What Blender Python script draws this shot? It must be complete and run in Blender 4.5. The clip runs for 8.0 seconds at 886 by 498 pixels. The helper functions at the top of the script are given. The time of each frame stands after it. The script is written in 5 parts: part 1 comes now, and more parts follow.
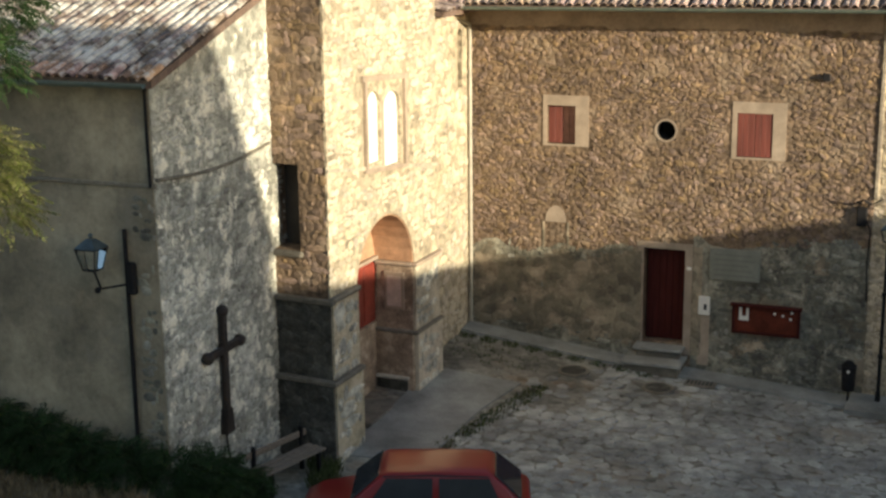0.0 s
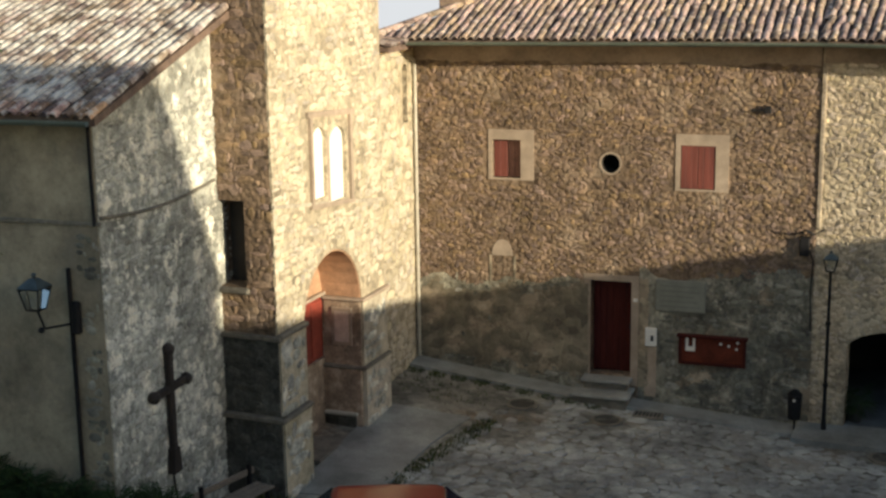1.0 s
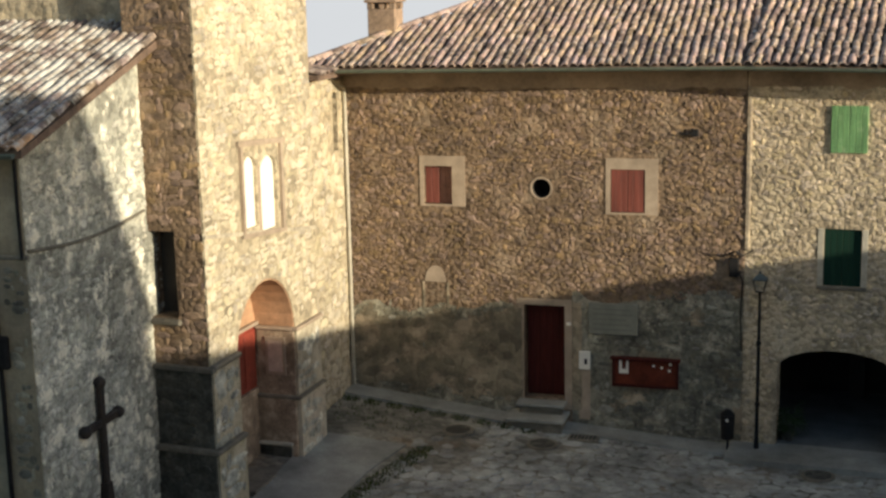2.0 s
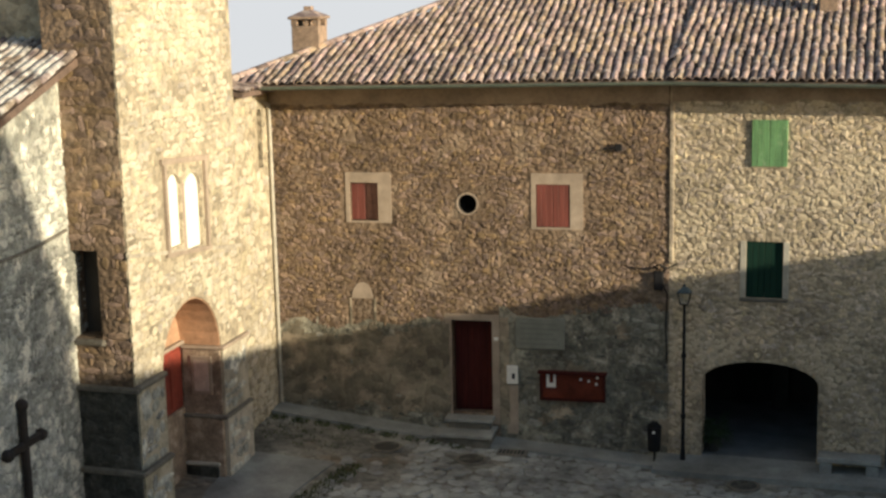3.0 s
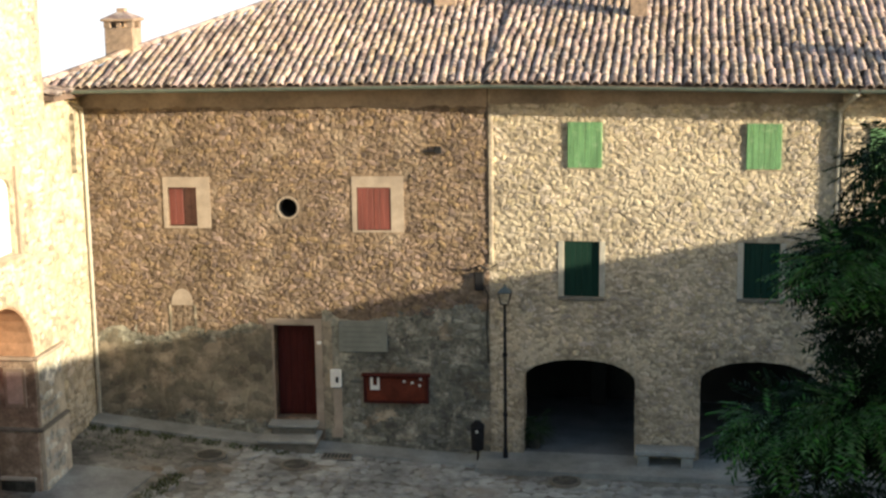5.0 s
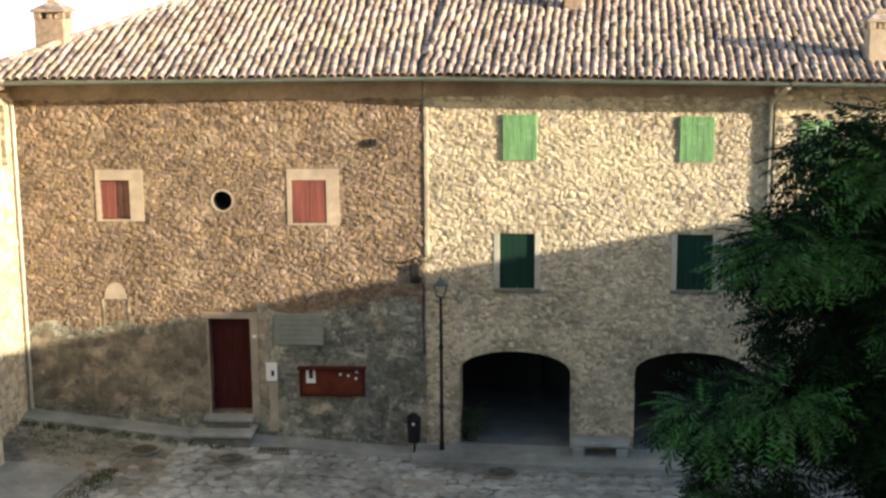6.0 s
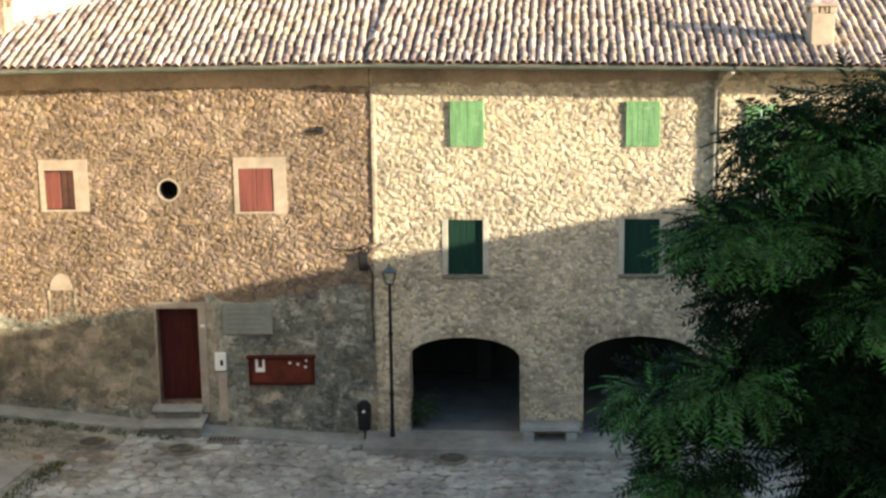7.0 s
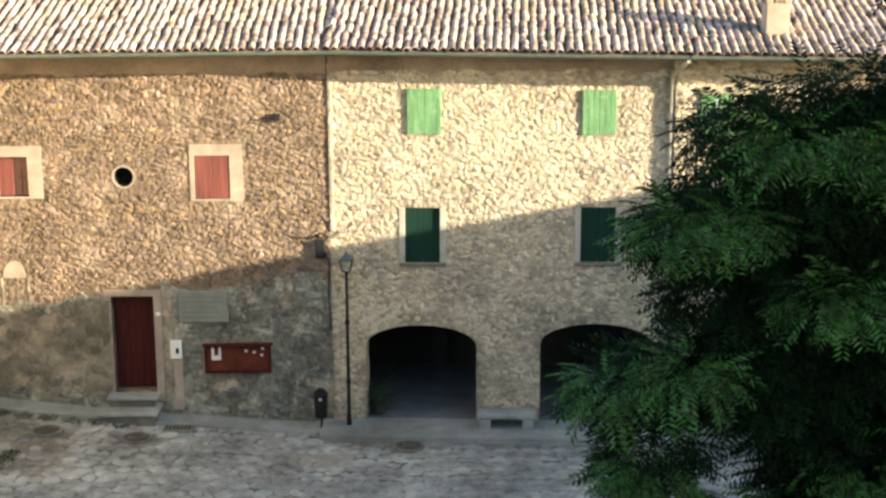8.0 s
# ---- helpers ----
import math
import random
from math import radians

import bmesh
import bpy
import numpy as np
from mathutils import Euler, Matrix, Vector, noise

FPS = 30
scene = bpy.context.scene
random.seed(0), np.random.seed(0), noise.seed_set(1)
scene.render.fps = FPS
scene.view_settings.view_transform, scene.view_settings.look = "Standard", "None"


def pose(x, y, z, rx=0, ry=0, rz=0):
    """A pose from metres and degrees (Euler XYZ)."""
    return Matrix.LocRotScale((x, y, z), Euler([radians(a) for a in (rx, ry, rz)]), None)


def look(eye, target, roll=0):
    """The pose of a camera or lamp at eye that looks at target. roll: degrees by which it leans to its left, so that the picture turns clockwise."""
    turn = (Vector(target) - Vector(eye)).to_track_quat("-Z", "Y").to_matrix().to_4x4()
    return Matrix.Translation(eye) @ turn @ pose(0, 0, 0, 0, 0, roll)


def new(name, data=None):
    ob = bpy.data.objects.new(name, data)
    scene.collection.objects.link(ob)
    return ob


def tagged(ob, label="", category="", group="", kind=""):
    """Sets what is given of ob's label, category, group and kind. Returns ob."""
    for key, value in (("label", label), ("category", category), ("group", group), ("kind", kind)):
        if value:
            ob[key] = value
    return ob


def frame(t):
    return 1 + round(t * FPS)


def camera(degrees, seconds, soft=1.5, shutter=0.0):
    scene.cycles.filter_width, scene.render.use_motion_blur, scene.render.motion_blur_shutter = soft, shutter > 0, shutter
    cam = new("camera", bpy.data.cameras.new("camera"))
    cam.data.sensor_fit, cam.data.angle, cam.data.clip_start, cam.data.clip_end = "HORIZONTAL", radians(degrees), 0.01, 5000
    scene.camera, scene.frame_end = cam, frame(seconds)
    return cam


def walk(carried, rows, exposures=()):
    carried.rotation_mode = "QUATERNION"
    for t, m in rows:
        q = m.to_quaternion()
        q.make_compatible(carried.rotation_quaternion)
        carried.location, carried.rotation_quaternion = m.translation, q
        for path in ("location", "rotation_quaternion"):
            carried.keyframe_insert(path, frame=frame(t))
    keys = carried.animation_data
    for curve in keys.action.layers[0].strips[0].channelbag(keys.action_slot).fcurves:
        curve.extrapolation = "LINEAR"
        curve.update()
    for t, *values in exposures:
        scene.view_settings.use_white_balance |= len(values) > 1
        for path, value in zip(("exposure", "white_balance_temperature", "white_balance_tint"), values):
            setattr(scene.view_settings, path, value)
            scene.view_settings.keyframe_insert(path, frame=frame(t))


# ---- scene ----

# ---------------------------------------------------------------- camera
cam = camera(35.15, 8.0, soft=2.6)
EYE = (0.0, 0.0, 9.7)
TURNS = [(0, 20.954, -13.723, 0.564), (0.5, 20.085, -13.099, 0.575), (1, 18.682, -12.332, 0.771),
         (1.5, 17.268, -11.737, 1.006), (3, 12.718, -10.691, 1.224), (3.5, 11.139, -10.483, 1.112),
         (4, 9.167, -10.298, 1.11), (4.5, 7.379, -10.545, 0.888), (5, 5.379, -10.69, 0.758),
         (6.5, 1.718, -11.281, 0.502), (7, 0.557, -11.587, 0.692), (7.5, -0.348, -11.878, 0.508),
         (8, -1.152, -12.098, 0.254)]
walk(cam, [(t, pose(*EYE, 90 + p, r, y)) for t, y, p, r in TURNS],
     exposures=[(0, 0.86), (1.0, 0.62), (1.5, 0.5), (3.0, 0.56), (4.0, 0.86), (4.5, 1.06), (5.0, 1.26), (6.5, 1.7), (8.0, 2.05)])

# ---------------------------------------------------------------- light
SUN_TURN, SUN_UP = 22.0, 10.0      # degrees: turn from +x towards -y, height
world = bpy.data.worlds.new("evening_sky")
scene.world = world
world.use_nodes = True
wn = world.node_tree
sky = wn.nodes.new("ShaderNodeTexSky")
sky.sky_type = "NISHITA"
sky.sun_disc = False
sky.sun_elevation = radians(SUN_UP)
sky.sun_rotation = radians(90 + SUN_TURN)
wn.nodes["Background"].inputs["Strength"].default_value = 0.13
wn.links.new(sky.outputs[0], wn.nodes["Background"].inputs["Color"])
sun = new("sun", bpy.data.lights.new("sun", "SUN"))
sun.data.energy, sun.data.angle, sun.data.color = 4.6, radians(0.6), (1.0, 0.86, 0.62)
to_sun = Vector((math.cos(radians(SUN_TURN)) * math.cos(radians(SUN_UP)),
                 -math.sin(radians(SUN_TURN)) * math.cos(radians(SUN_UP)), math.sin(radians(SUN_UP))))
sun.matrix_world = look(to_sun * 60, (0, 0, 0))


# ---------------------------------------------------------------- materials
def surface(name, base, rough=0.85, vary=0.25, scale=3.0, fine=25.0, bump=0.4, piece=0.0, dark=None, metal=0.0,
            stain=0.0, hue=0.0, stretch=(1, 1, 1), gloss=0.5, rubble=0.0, patch=None):
    """A procedural surface: blotches at two scales, relief, and a tone of its own for each piece."""
    m = bpy.data.materials.new(name)
    m.use_nodes = True
    nt = m.node_tree
    b = nt.nodes["Principled BSDF"]
    b.inputs["Roughness"].default_value = rough
    b.inputs["Metallic"].default_value = metal
    b.inputs["Specular IOR Level"].default_value = gloss
    co = nt.nodes.new("ShaderNodeNewGeometry")
    mp = nt.nodes.new("ShaderNodeMapping")
    mp.inputs["Scale"].default_value = stretch
    nt.links.new(co.outputs["Position"], mp.inputs["Vector"])
    big, small = nt.nodes.new("ShaderNodeTexNoise"), nt.nodes.new("ShaderNodeTexNoise")
    for n, s, d in ((big, scale, 6), (small, fine, 4)):
        n.inputs["Scale"].default_value, n.inputs["Detail"].default_value = s, d
        n.inputs["Roughness"].default_value = 0.65
        nt.links.new(mp.outputs[0], n.inputs["Vector"])
    ramp = nt.nodes.new("ShaderNodeValToRGB")
    dk = dark or tuple(c * (1 - 1.6 * vary) for c in base)
    lt = tuple(min(1, c * (1 + vary)) for c in base)
    ramp.color_ramp.elements[0].position, ramp.color_ramp.elements[1].position = 0.3, 0.7
    ramp.color_ramp.elements[0].color, ramp.color_ramp.elements[1].color = (*dk, 1), (*lt, 1)
    add = nt.nodes.new("ShaderNodeMath")
    add.operation = "MULTIPLY_ADD"
    nt.links.new(small.outputs["Fac"], add.inputs[0])
    add.inputs[1].default_value, add.inputs[2].default_value = 0.5, -0.25
    tot = nt.nodes.new("ShaderNodeMath")
    nt.links.new(add.outputs[0], tot.inputs[0])
    nt.links.new(big.outputs["Fac"], tot.inputs[1])
    nt.links.new(tot.outputs[0], ramp.inputs["Fac"])
    col = ramp.outputs["Color"]
    if piece:
        info = nt.nodes.new("ShaderNodeObjectInfo")
        s2 = nt.nodes.new("ShaderNodeMath")
        nt.links.new(co.outputs["Random Per Island"], s2.inputs[0])
        nt.links.new(info.outputs["Random"], s2.inputs[1])
        fr = nt.nodes.new("ShaderNodeMath")
        fr.operation = "FRACT"
        nt.links.new(s2.outputs[0], fr.inputs[0])
        hs = nt.nodes.new("ShaderNodeHueSaturation")
        mr = nt.nodes.new("ShaderNodeMapRange")
        mr.inputs["To Min"].default_value, mr.inputs["To Max"].default_value = 1 - piece, 1 + piece
        nt.links.new(fr.outputs[0], mr.inputs["Value"])
        nt.links.new(mr.outputs[0], hs.inputs["Value"])
        if hue:
            m7 = nt.nodes.new("ShaderNodeMath")
            m7.operation = "MULTIPLY"
            m7.inputs[1].default_value = 7.31
            f7 = nt.nodes.new("ShaderNodeMath")
            f7.operation = "FRACT"
            mh = nt.nodes.new("ShaderNodeMapRange")
            mh.inputs["To Min"].default_value, mh.inputs["To Max"].default_value = 0.5 - hue, 0.5 + hue
            ms = nt.nodes.new("ShaderNodeMapRange")
            ms.inputs["To Min"].default_value, ms.inputs["To Max"].default_value = 0.7, 1.1
            nt.links.new(fr.outputs[0], m7.inputs[0])
            nt.links.new(m7.outputs[0], f7.inputs[0])
            nt.links.new(f7.outputs[0], mh.inputs["Value"])
            nt.links.new(f7.outputs[0], ms.inputs["Value"])
            nt.links.new(mh.outputs[0], hs.inputs["Hue"])
            nt.links.new(ms.outputs[0], hs.inputs["Saturation"])
        nt.links.new(col, hs.inputs["Color"])
        col = hs.outputs["Color"]
    if stain:
        st = nt.nodes.new("ShaderNodeTexNoise")
        st.inputs["Scale"].default_value, st.inputs["Detail"].default_value = 0.7, 5
        nt.links.new(co.outputs["Position"], st.inputs["Vector"])
        r2 = nt.nodes.new("ShaderNodeMapRange")
        r2.inputs["From Min"].default_value, r2.inputs["From Max"].default_value = 0.35, 0.65
        r2.inputs["To Min"].default_value, r2.inputs["To Max"].default_value = 1 - stain, 1.0
        nt.links.new(st.outputs["Fac"], r2.inputs["Value"])
        mx = nt.nodes.new("ShaderNodeMix")
        mx.data_type, mx.blend_type = "RGBA", "MULTIPLY"
        mx.inputs["Factor"].default_value = 1.0
        nt.links.new(col, mx.inputs["A"])
        nt.links.new(r2.outputs[0], mx.inputs["B"])
        col = mx.outputs["Result"]
    if patch:
        # blotches of a second colour: lime smears, lichen, bare spots; (colour, noise scale, from, to)
        pn = nt.nodes.new("ShaderNodeTexNoise")
        pn.inputs["Scale"].default_value, pn.inputs["Detail"].default_value = patch[1], 7
        pn.inputs["Roughness"].default_value = 0.7
        nt.links.new(co.outputs["Position"], pn.inputs["Vector"])
        pr_ = nt.nodes.new("ShaderNodeMapRange")
        pr_.inputs["From Min"].default_value, pr_.inputs["From Max"].default_value = patch[2], patch[3]
        nt.links.new(pn.outputs["Fac"], pr_.inputs["Value"])
        pm = nt.nodes.new("ShaderNodeMix")
        pm.data_type = "RGBA"
        pm.inputs["B"].default_value = (*patch[0], 1)
        nt.links.new(pr_.outputs[0], pm.inputs["Factor"])
        nt.links.new(col, pm.inputs["A"])
        col = pm.outputs["Result"]
    relief = tot.outputs[0]
    if rubble:
        # small packed stones with recessed joints, warped by noise
        wv = nt.nodes.new("ShaderNodeVectorMath")
        wv.operation = "MULTIPLY_ADD"
        wv.inputs[1].default_value = (0.12, 0.12, 0.12)
        nt.links.new(big.outputs["Color"], wv.inputs[0])
        nt.links.new(co.outputs["Position"], wv.inputs[2])
        vo = nt.nodes.new("ShaderNodeTexVoronoi")
        vo.inputs["Scale"].default_value = rubble
        nt.links.new(wv.outputs[0], vo.inputs["Vector"])
        hv = nt.nodes.new("ShaderNodeHueSaturation")
        rv = nt.nodes.new("ShaderNodeMapRange")
        rv.inputs["To Min"].default_value, rv.inputs["To Max"].default_value = 0.72, 1.3
        sp = nt.nodes.new("ShaderNodeSeparateColor")
        nt.links.new(vo.outputs["Color"], sp.inputs[0])
        nt.links.new(sp.outputs[0], rv.inputs["Value"])
        nt.links.new(rv.outputs[0], hv.inputs["Value"])
        nt.links.new(col, hv.inputs["Color"])
        col = hv.outputs["Color"]
        sub_ = nt.nodes.new("ShaderNodeMath")
        sub_.operation = "MULTIPLY_ADD"
        nt.links.new(vo.outputs["Distance"], sub_.inputs[0])
        sub_.inputs[1].default_value = -1.1
        nt.links.new(relief, sub_.inputs[2])
        relief = sub_.outputs[0]
    nt.links.new(col, b.inputs["Base Color"])
    if bump:
        bp = nt.nodes.new("ShaderNodeBump")
        bp.inputs["Strength"].default_value, bp.inputs["Distance"].default_value = bump, 0.03
        nt.links.new(relief, bp.inputs["Height"])
        nt.links.new(bp.outputs[0], b.inputs["Normal"])
    return m


def glass(name, tint=(0.8, 0.85, 0.85), rough=0.03):
    m = bpy.data.materials.new(name)
    m.use_nodes = True
    b = m.node_tree.nodes["Principled BSDF"]
    b.inputs["Base Color"].default_value = (*tint, 1)
    b.inputs["Transmission Weight"].default_value = 1.0
    b.inputs["Roughness"].default_value = rough
    b.inputs["IOR"].default_value = 1.45
    return m


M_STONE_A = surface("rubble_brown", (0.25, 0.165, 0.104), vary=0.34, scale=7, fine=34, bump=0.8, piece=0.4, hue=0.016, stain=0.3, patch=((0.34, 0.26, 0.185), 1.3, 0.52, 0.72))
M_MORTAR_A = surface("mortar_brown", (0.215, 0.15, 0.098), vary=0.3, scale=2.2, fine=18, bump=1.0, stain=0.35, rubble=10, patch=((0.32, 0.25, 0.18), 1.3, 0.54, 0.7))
M_STONE_B = surface("rubble_pale", (0.57, 0.465, 0.325), vary=0.3, scale=7, fine=34, bump=0.8, piece=0.3, hue=0.012, stain=0.2, patch=((0.62, 0.53, 0.38), 1.0, 0.5, 0.62))
M_MORTAR_B = surface("mortar_pale", (0.50, 0.415, 0.295), vary=0.26, scale=2.2, fine=18, bump=1.0, stain=0.3, rubble=10)
M_STONE_G = surface("grey_rubble", (0.56, 0.56, 0.485), vary=0.36, scale=5, fine=25, bump=0.8, piece=0.34, hue=0.01, stain=0.4, patch=((0.8, 0.77, 0.66), 2.3, 0.53, 0.6))
M_MORTAR_G = surface("grey_mortar", (0.48, 0.485, 0.425), vary=0.34, scale=2.6, fine=18, bump=1.0, stain=0.4, rubble=8, patch=((0.74, 0.71, 0.61), 2.3, 0.54, 0.6))
M_STONE_L = surface("grey_block", (0.27, 0.263, 0.21), vary=0.36, scale=4, fine=25, bump=0.8, piece=0.5, hue=0.01, stain=0.5, patch=((0.42, 0.39, 0.31), 2.4, 0.55, 0.63))
M_STONE_T = surface("ashlar_pale", (0.53, 0.46, 0.33), vary=0.25, scale=5, fine=25, bump=0.7, piece=0.2, hue=0.008, stain=0.2, patch=((0.6, 0.54, 0.41), 1.4, 0.48, 0.62))
M_MORTAR_T = surface("mortar_tower", (0.45, 0.385, 0.275), vary=0.25, scale=2.2, fine=18, bump=1.0, stain=0.25, rubble=7)
M_PLASTER = surface("old_plaster", (0.345, 0.3, 0.215), vary=0.22, scale=1.6, fine=12, bump=0.5, stain=0.45, patch=((0.22, 0.195, 0.15), 1.3, 0.55, 0.66))
M_TRIM = surface("plaster_trim", (0.40, 0.32, 0.245), vary=0.16, scale=3, fine=30, bump=0.3, stain=0.25)
M_JAMB = surface("stained_jamb_plaster", (0.4, 0.3, 0.215), vary=0.3, scale=3, fine=20, bump=0.5, stain=0.45, patch=((0.5, 0.4, 0.3), 3.0, 0.52, 0.62))
# Orange tone that holds the light bounced into the portal arch.
M_LUNETTE = surface("bounce_lit_ochre", (0.5, 0.3, 0.18), vary=0.2, scale=3, bump=0.2, stain=0.25)
# Blackish surface; on the tower side it carries stain and shade together.
M_BLACKISH = surface("blackish_rough", (0.11, 0.108, 0.09), vary=0.45, scale=3, fine=20, bump=0.9, stain=0.4, rubble=5)
M_PLASTER_TAN = surface("tan_plaster", (0.255, 0.22, 0.158), vary=0.26, scale=1.8, fine=14, bump=0.7, stain=0.45, rubble=5, patch=((0.35, 0.285, 0.205), 1.2, 0.5, 0.6))
M_MORTAR_L = surface("lower_wall_mortar", (0.25, 0.238, 0.185), vary=0.36, scale=2.6, fine=18, bump=0.9, stain=0.5, rubble=7, patch=((0.34, 0.31, 0.24), 2.4, 0.54, 0.64))
M_BOARD = surface("board_paint", (0.15, 0.032, 0.016), rough=0.7, gloss=0.2, vary=0.3, scale=3, bump=0.15, stain=0.3)
M_DRY = surface("dry_grass", (0.2, 0.155, 0.085), vary=0.3, scale=5, piece=0.4, bump=0)
M_GRASS = surface("weeds", (0.08, 0.10, 0.035), vary=0.3, scale=5, piece=0.4, bump=0, gloss=0.2)
M_JAMB_PALE = surface("pale_jamb_plaster", (0.5, 0.47, 0.39), vary=0.15, scale=4, bump=0.3, stain=0.2)
M_DARK_TRIM = surface("grey_stone_trim", (0.22, 0.2, 0.16), vary=0.25, scale=4, stain=0.3)
M_PAPER = surface("faded_paper", (0.50, 0.40, 0.34), vary=0.15, scale=5, bump=0.05)
M_WHITE = surface("white_panel", (0.8, 0.78, 0.72), vary=0.05, scale=2, bump=0.05)
M_TILE = surface("roof_tile", (0.37, 0.255, 0.2), vary=0.35, scale=4, fine=30, piece=0.55, hue=0.03, stain=0.25, patch=((0.56, 0.465, 0.4), 5.0, 0.5, 0.64))
M_TILE_OLD = surface("lichened_roof_tile", (0.3, 0.225, 0.19), vary=0.35, scale=4, fine=30, piece=0.5, hue=0.03, stain=0.4, patch=((0.6, 0.585, 0.54), 2.0, 0.45, 0.6))
# Redder tile tone that holds the sunlight on the church's eave ends.
M_TILE_EAVE = surface("sunlit_eave_tile", (0.36, 0.21, 0.15), vary=0.35, scale=6, piece=0.6, hue=0.02, patch=((0.55, 0.5, 0.44), 6.0, 0.52, 0.62))
M_TILE_DARK = surface("roof_under_tile", (0.16, 0.11, 0.085), vary=0.3, scale=4)
M_GUTTER = surface("gutter_metal", (0.14, 0.17, 0.14), rough=0.5, vary=0.15, metal=0.4, bump=0.05)
M_PIPE = surface("pipe_metal", (0.45, 0.42, 0.35), rough=0.5, vary=0.15, metal=0.3, bump=0.05)
M_RED = surface("red_paint", (0.19, 0.052, 0.038), rough=0.6, vary=0.28, scale=2, fine=40, bump=0.2, stain=0.25, stretch=(6, 6, 0.6))
M_RED_DOOR = surface("dark_red_door", (0.07, 0.012, 0.009), rough=0.7, gloss=0.2, vary=0.25, scale=2, fine=40, bump=0.1, stretch=(6, 6, 0.6))
M_RED_OLD = surface("faded_red_paint", (0.24, 0.11, 0.075), rough=0.65, vary=0.25, scale=3, fine=40, bump=0.15)
M_RED_BRIGHT = surface("red_board", (0.25, 0.045, 0.028), rough=0.55, vary=0.2, scale=4, bump=0.15)
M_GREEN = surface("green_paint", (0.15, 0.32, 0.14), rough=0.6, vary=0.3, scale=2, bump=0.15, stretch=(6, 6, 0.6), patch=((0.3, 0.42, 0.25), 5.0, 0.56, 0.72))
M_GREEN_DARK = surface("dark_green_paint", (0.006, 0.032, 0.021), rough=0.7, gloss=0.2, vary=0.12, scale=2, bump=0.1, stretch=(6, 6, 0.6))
M_IRON = surface("black_iron", (0.016, 0.016, 0.018), rough=0.75, gloss=0.25, vary=0.3, metal=0.2, bump=0.1)
M_RUST = surface("dark_cross_wood", (0.03, 0.022, 0.018), rough=0.7, vary=0.3, bump=0.2)
M_COBBLE = surface("cobble_stone", (0.425, 0.44, 0.41), vary=0.3, scale=3, fine=30, bump=0.7, piece=0.18, hue=0.012, stain=0.45, patch=((0.3, 0.25, 0.18), 0.5, 0.56, 0.76))
M_GROUND = surface("ground_earth", (0.28, 0.275, 0.235), vary=0.32, scale=0.9, fine=9, bump=1.0, stain=0.45, rubble=6, patch=((0.2, 0.15, 0.1), 0.6, 0.54, 0.7))
M_PAVE = surface("pavement_concrete", (0.345, 0.355, 0.33), vary=0.22, scale=1.5, fine=25, bump=0.35, stain=0.4)
M_BRICK = surface("chimney_brick", (0.36, 0.26, 0.19), vary=0.28, scale=6, piece=0.2, stain=0.3)
# Near-black: the shade inside rooms and recesses is put into this colour.
M_RECESS_SHADE = surface("recess_shade", (0.045, 0.04, 0.035), vary=0.2, scale=1.5)
M_FLOOR = surface("passage_floor", (0.17, 0.18, 0.18), vary=0.2, scale=1.5, fine=20, bump=0.3, stain=0.3)
M_PLAQUE = surface("grey_plaque", (0.22, 0.225, 0.19), vary=0.12, scale=3, bump=0.1)
M_LETTER = surface("plaque_bars", (0.17, 0.175, 0.15), vary=0.1, bump=0)
# Two tones of one foliage: lit outer tips, near-black for the crown's inner shade.
M_LEAF_TIP = surface("lit_leaf_tip", (0.065, 0.15, 0.03), rough=0.6, gloss=0.12, vary=0.35, scale=3, piece=0.5, hue=0.02, bump=0)
M_LEAF = surface("shaded_leaf_green", (0.013, 0.034, 0.009), gloss=0.08, rough=0.65, vary=0.55, scale=2.0, fine=14, piece=0.4, hue=0.02, bump=0)
M_VERDIGRIS = surface("lamp_hood_metal", (0.07, 0.1, 0.115), rough=0.5, vary=0.3, metal=0.3, bump=0.1)
M_BAND = surface("eave_plaster", (0.36, 0.275, 0.2), vary=0.2, scale=1.6, fine=14, bump=0.5, stain=0.3)
# Yellow-green that holds the sunlight on the left tree's lower leaves.
M_LEAF_LIT = surface("lit_leaf_yellow_green", (0.095, 0.105, 0.026), rough=0.6, gloss=0.15, vary=0.5, scale=2.5, piece=0.4, hue=0.03, bump=0)
M_BUSH = surface("bush_leaf", (0.028, 0.055, 0.016), rough=0.65, gloss=0.12, vary=0.3, scale=3, piece=0.4, hue=0.03, bump=0)
M_BARK = surface("bark", (0.10, 0.08, 0.06), vary=0.3, scale=8, bump=0.8)
M_CAR = surface("car_red", (0.24, 0.013, 0.012), rough=0.3, vary=0.04, bump=0)
M_RUBBER = surface("rubber", (0.02, 0.02, 0.02), rough=0.8, vary=0.1, bump=0)
M_GLASS_DARK = surface("car_glass", (0.03, 0.037, 0.045), rough=0.03, gloss=1.0, vary=0.1, bump=0)
M_WOOD = surface("bench_wood", (0.22, 0.18, 0.14), vary=0.25, scale=3, stretch=(1, 8, 8))
M_GLASS = glass("lamp_glass")


# ---------------------------------------------------------------- builders
def thing(name, m, label, category, group="", kind=""):
    ob = new(name)
    ob.empty_display_size = 0.2
    ob.matrix_world = m
    return tagged(ob, label, category, group, kind)


def part(name, bm, material, parent, label="", kind=""):
    me = bpy.data.meshes.new(name)
    bm.normal_update()
    bm.to_mesh(me)
    bm.free()
    me.materials.append(material)
    ob = new(name, me)
    ob.parent = parent
    return tagged(ob, label, kind=kind)


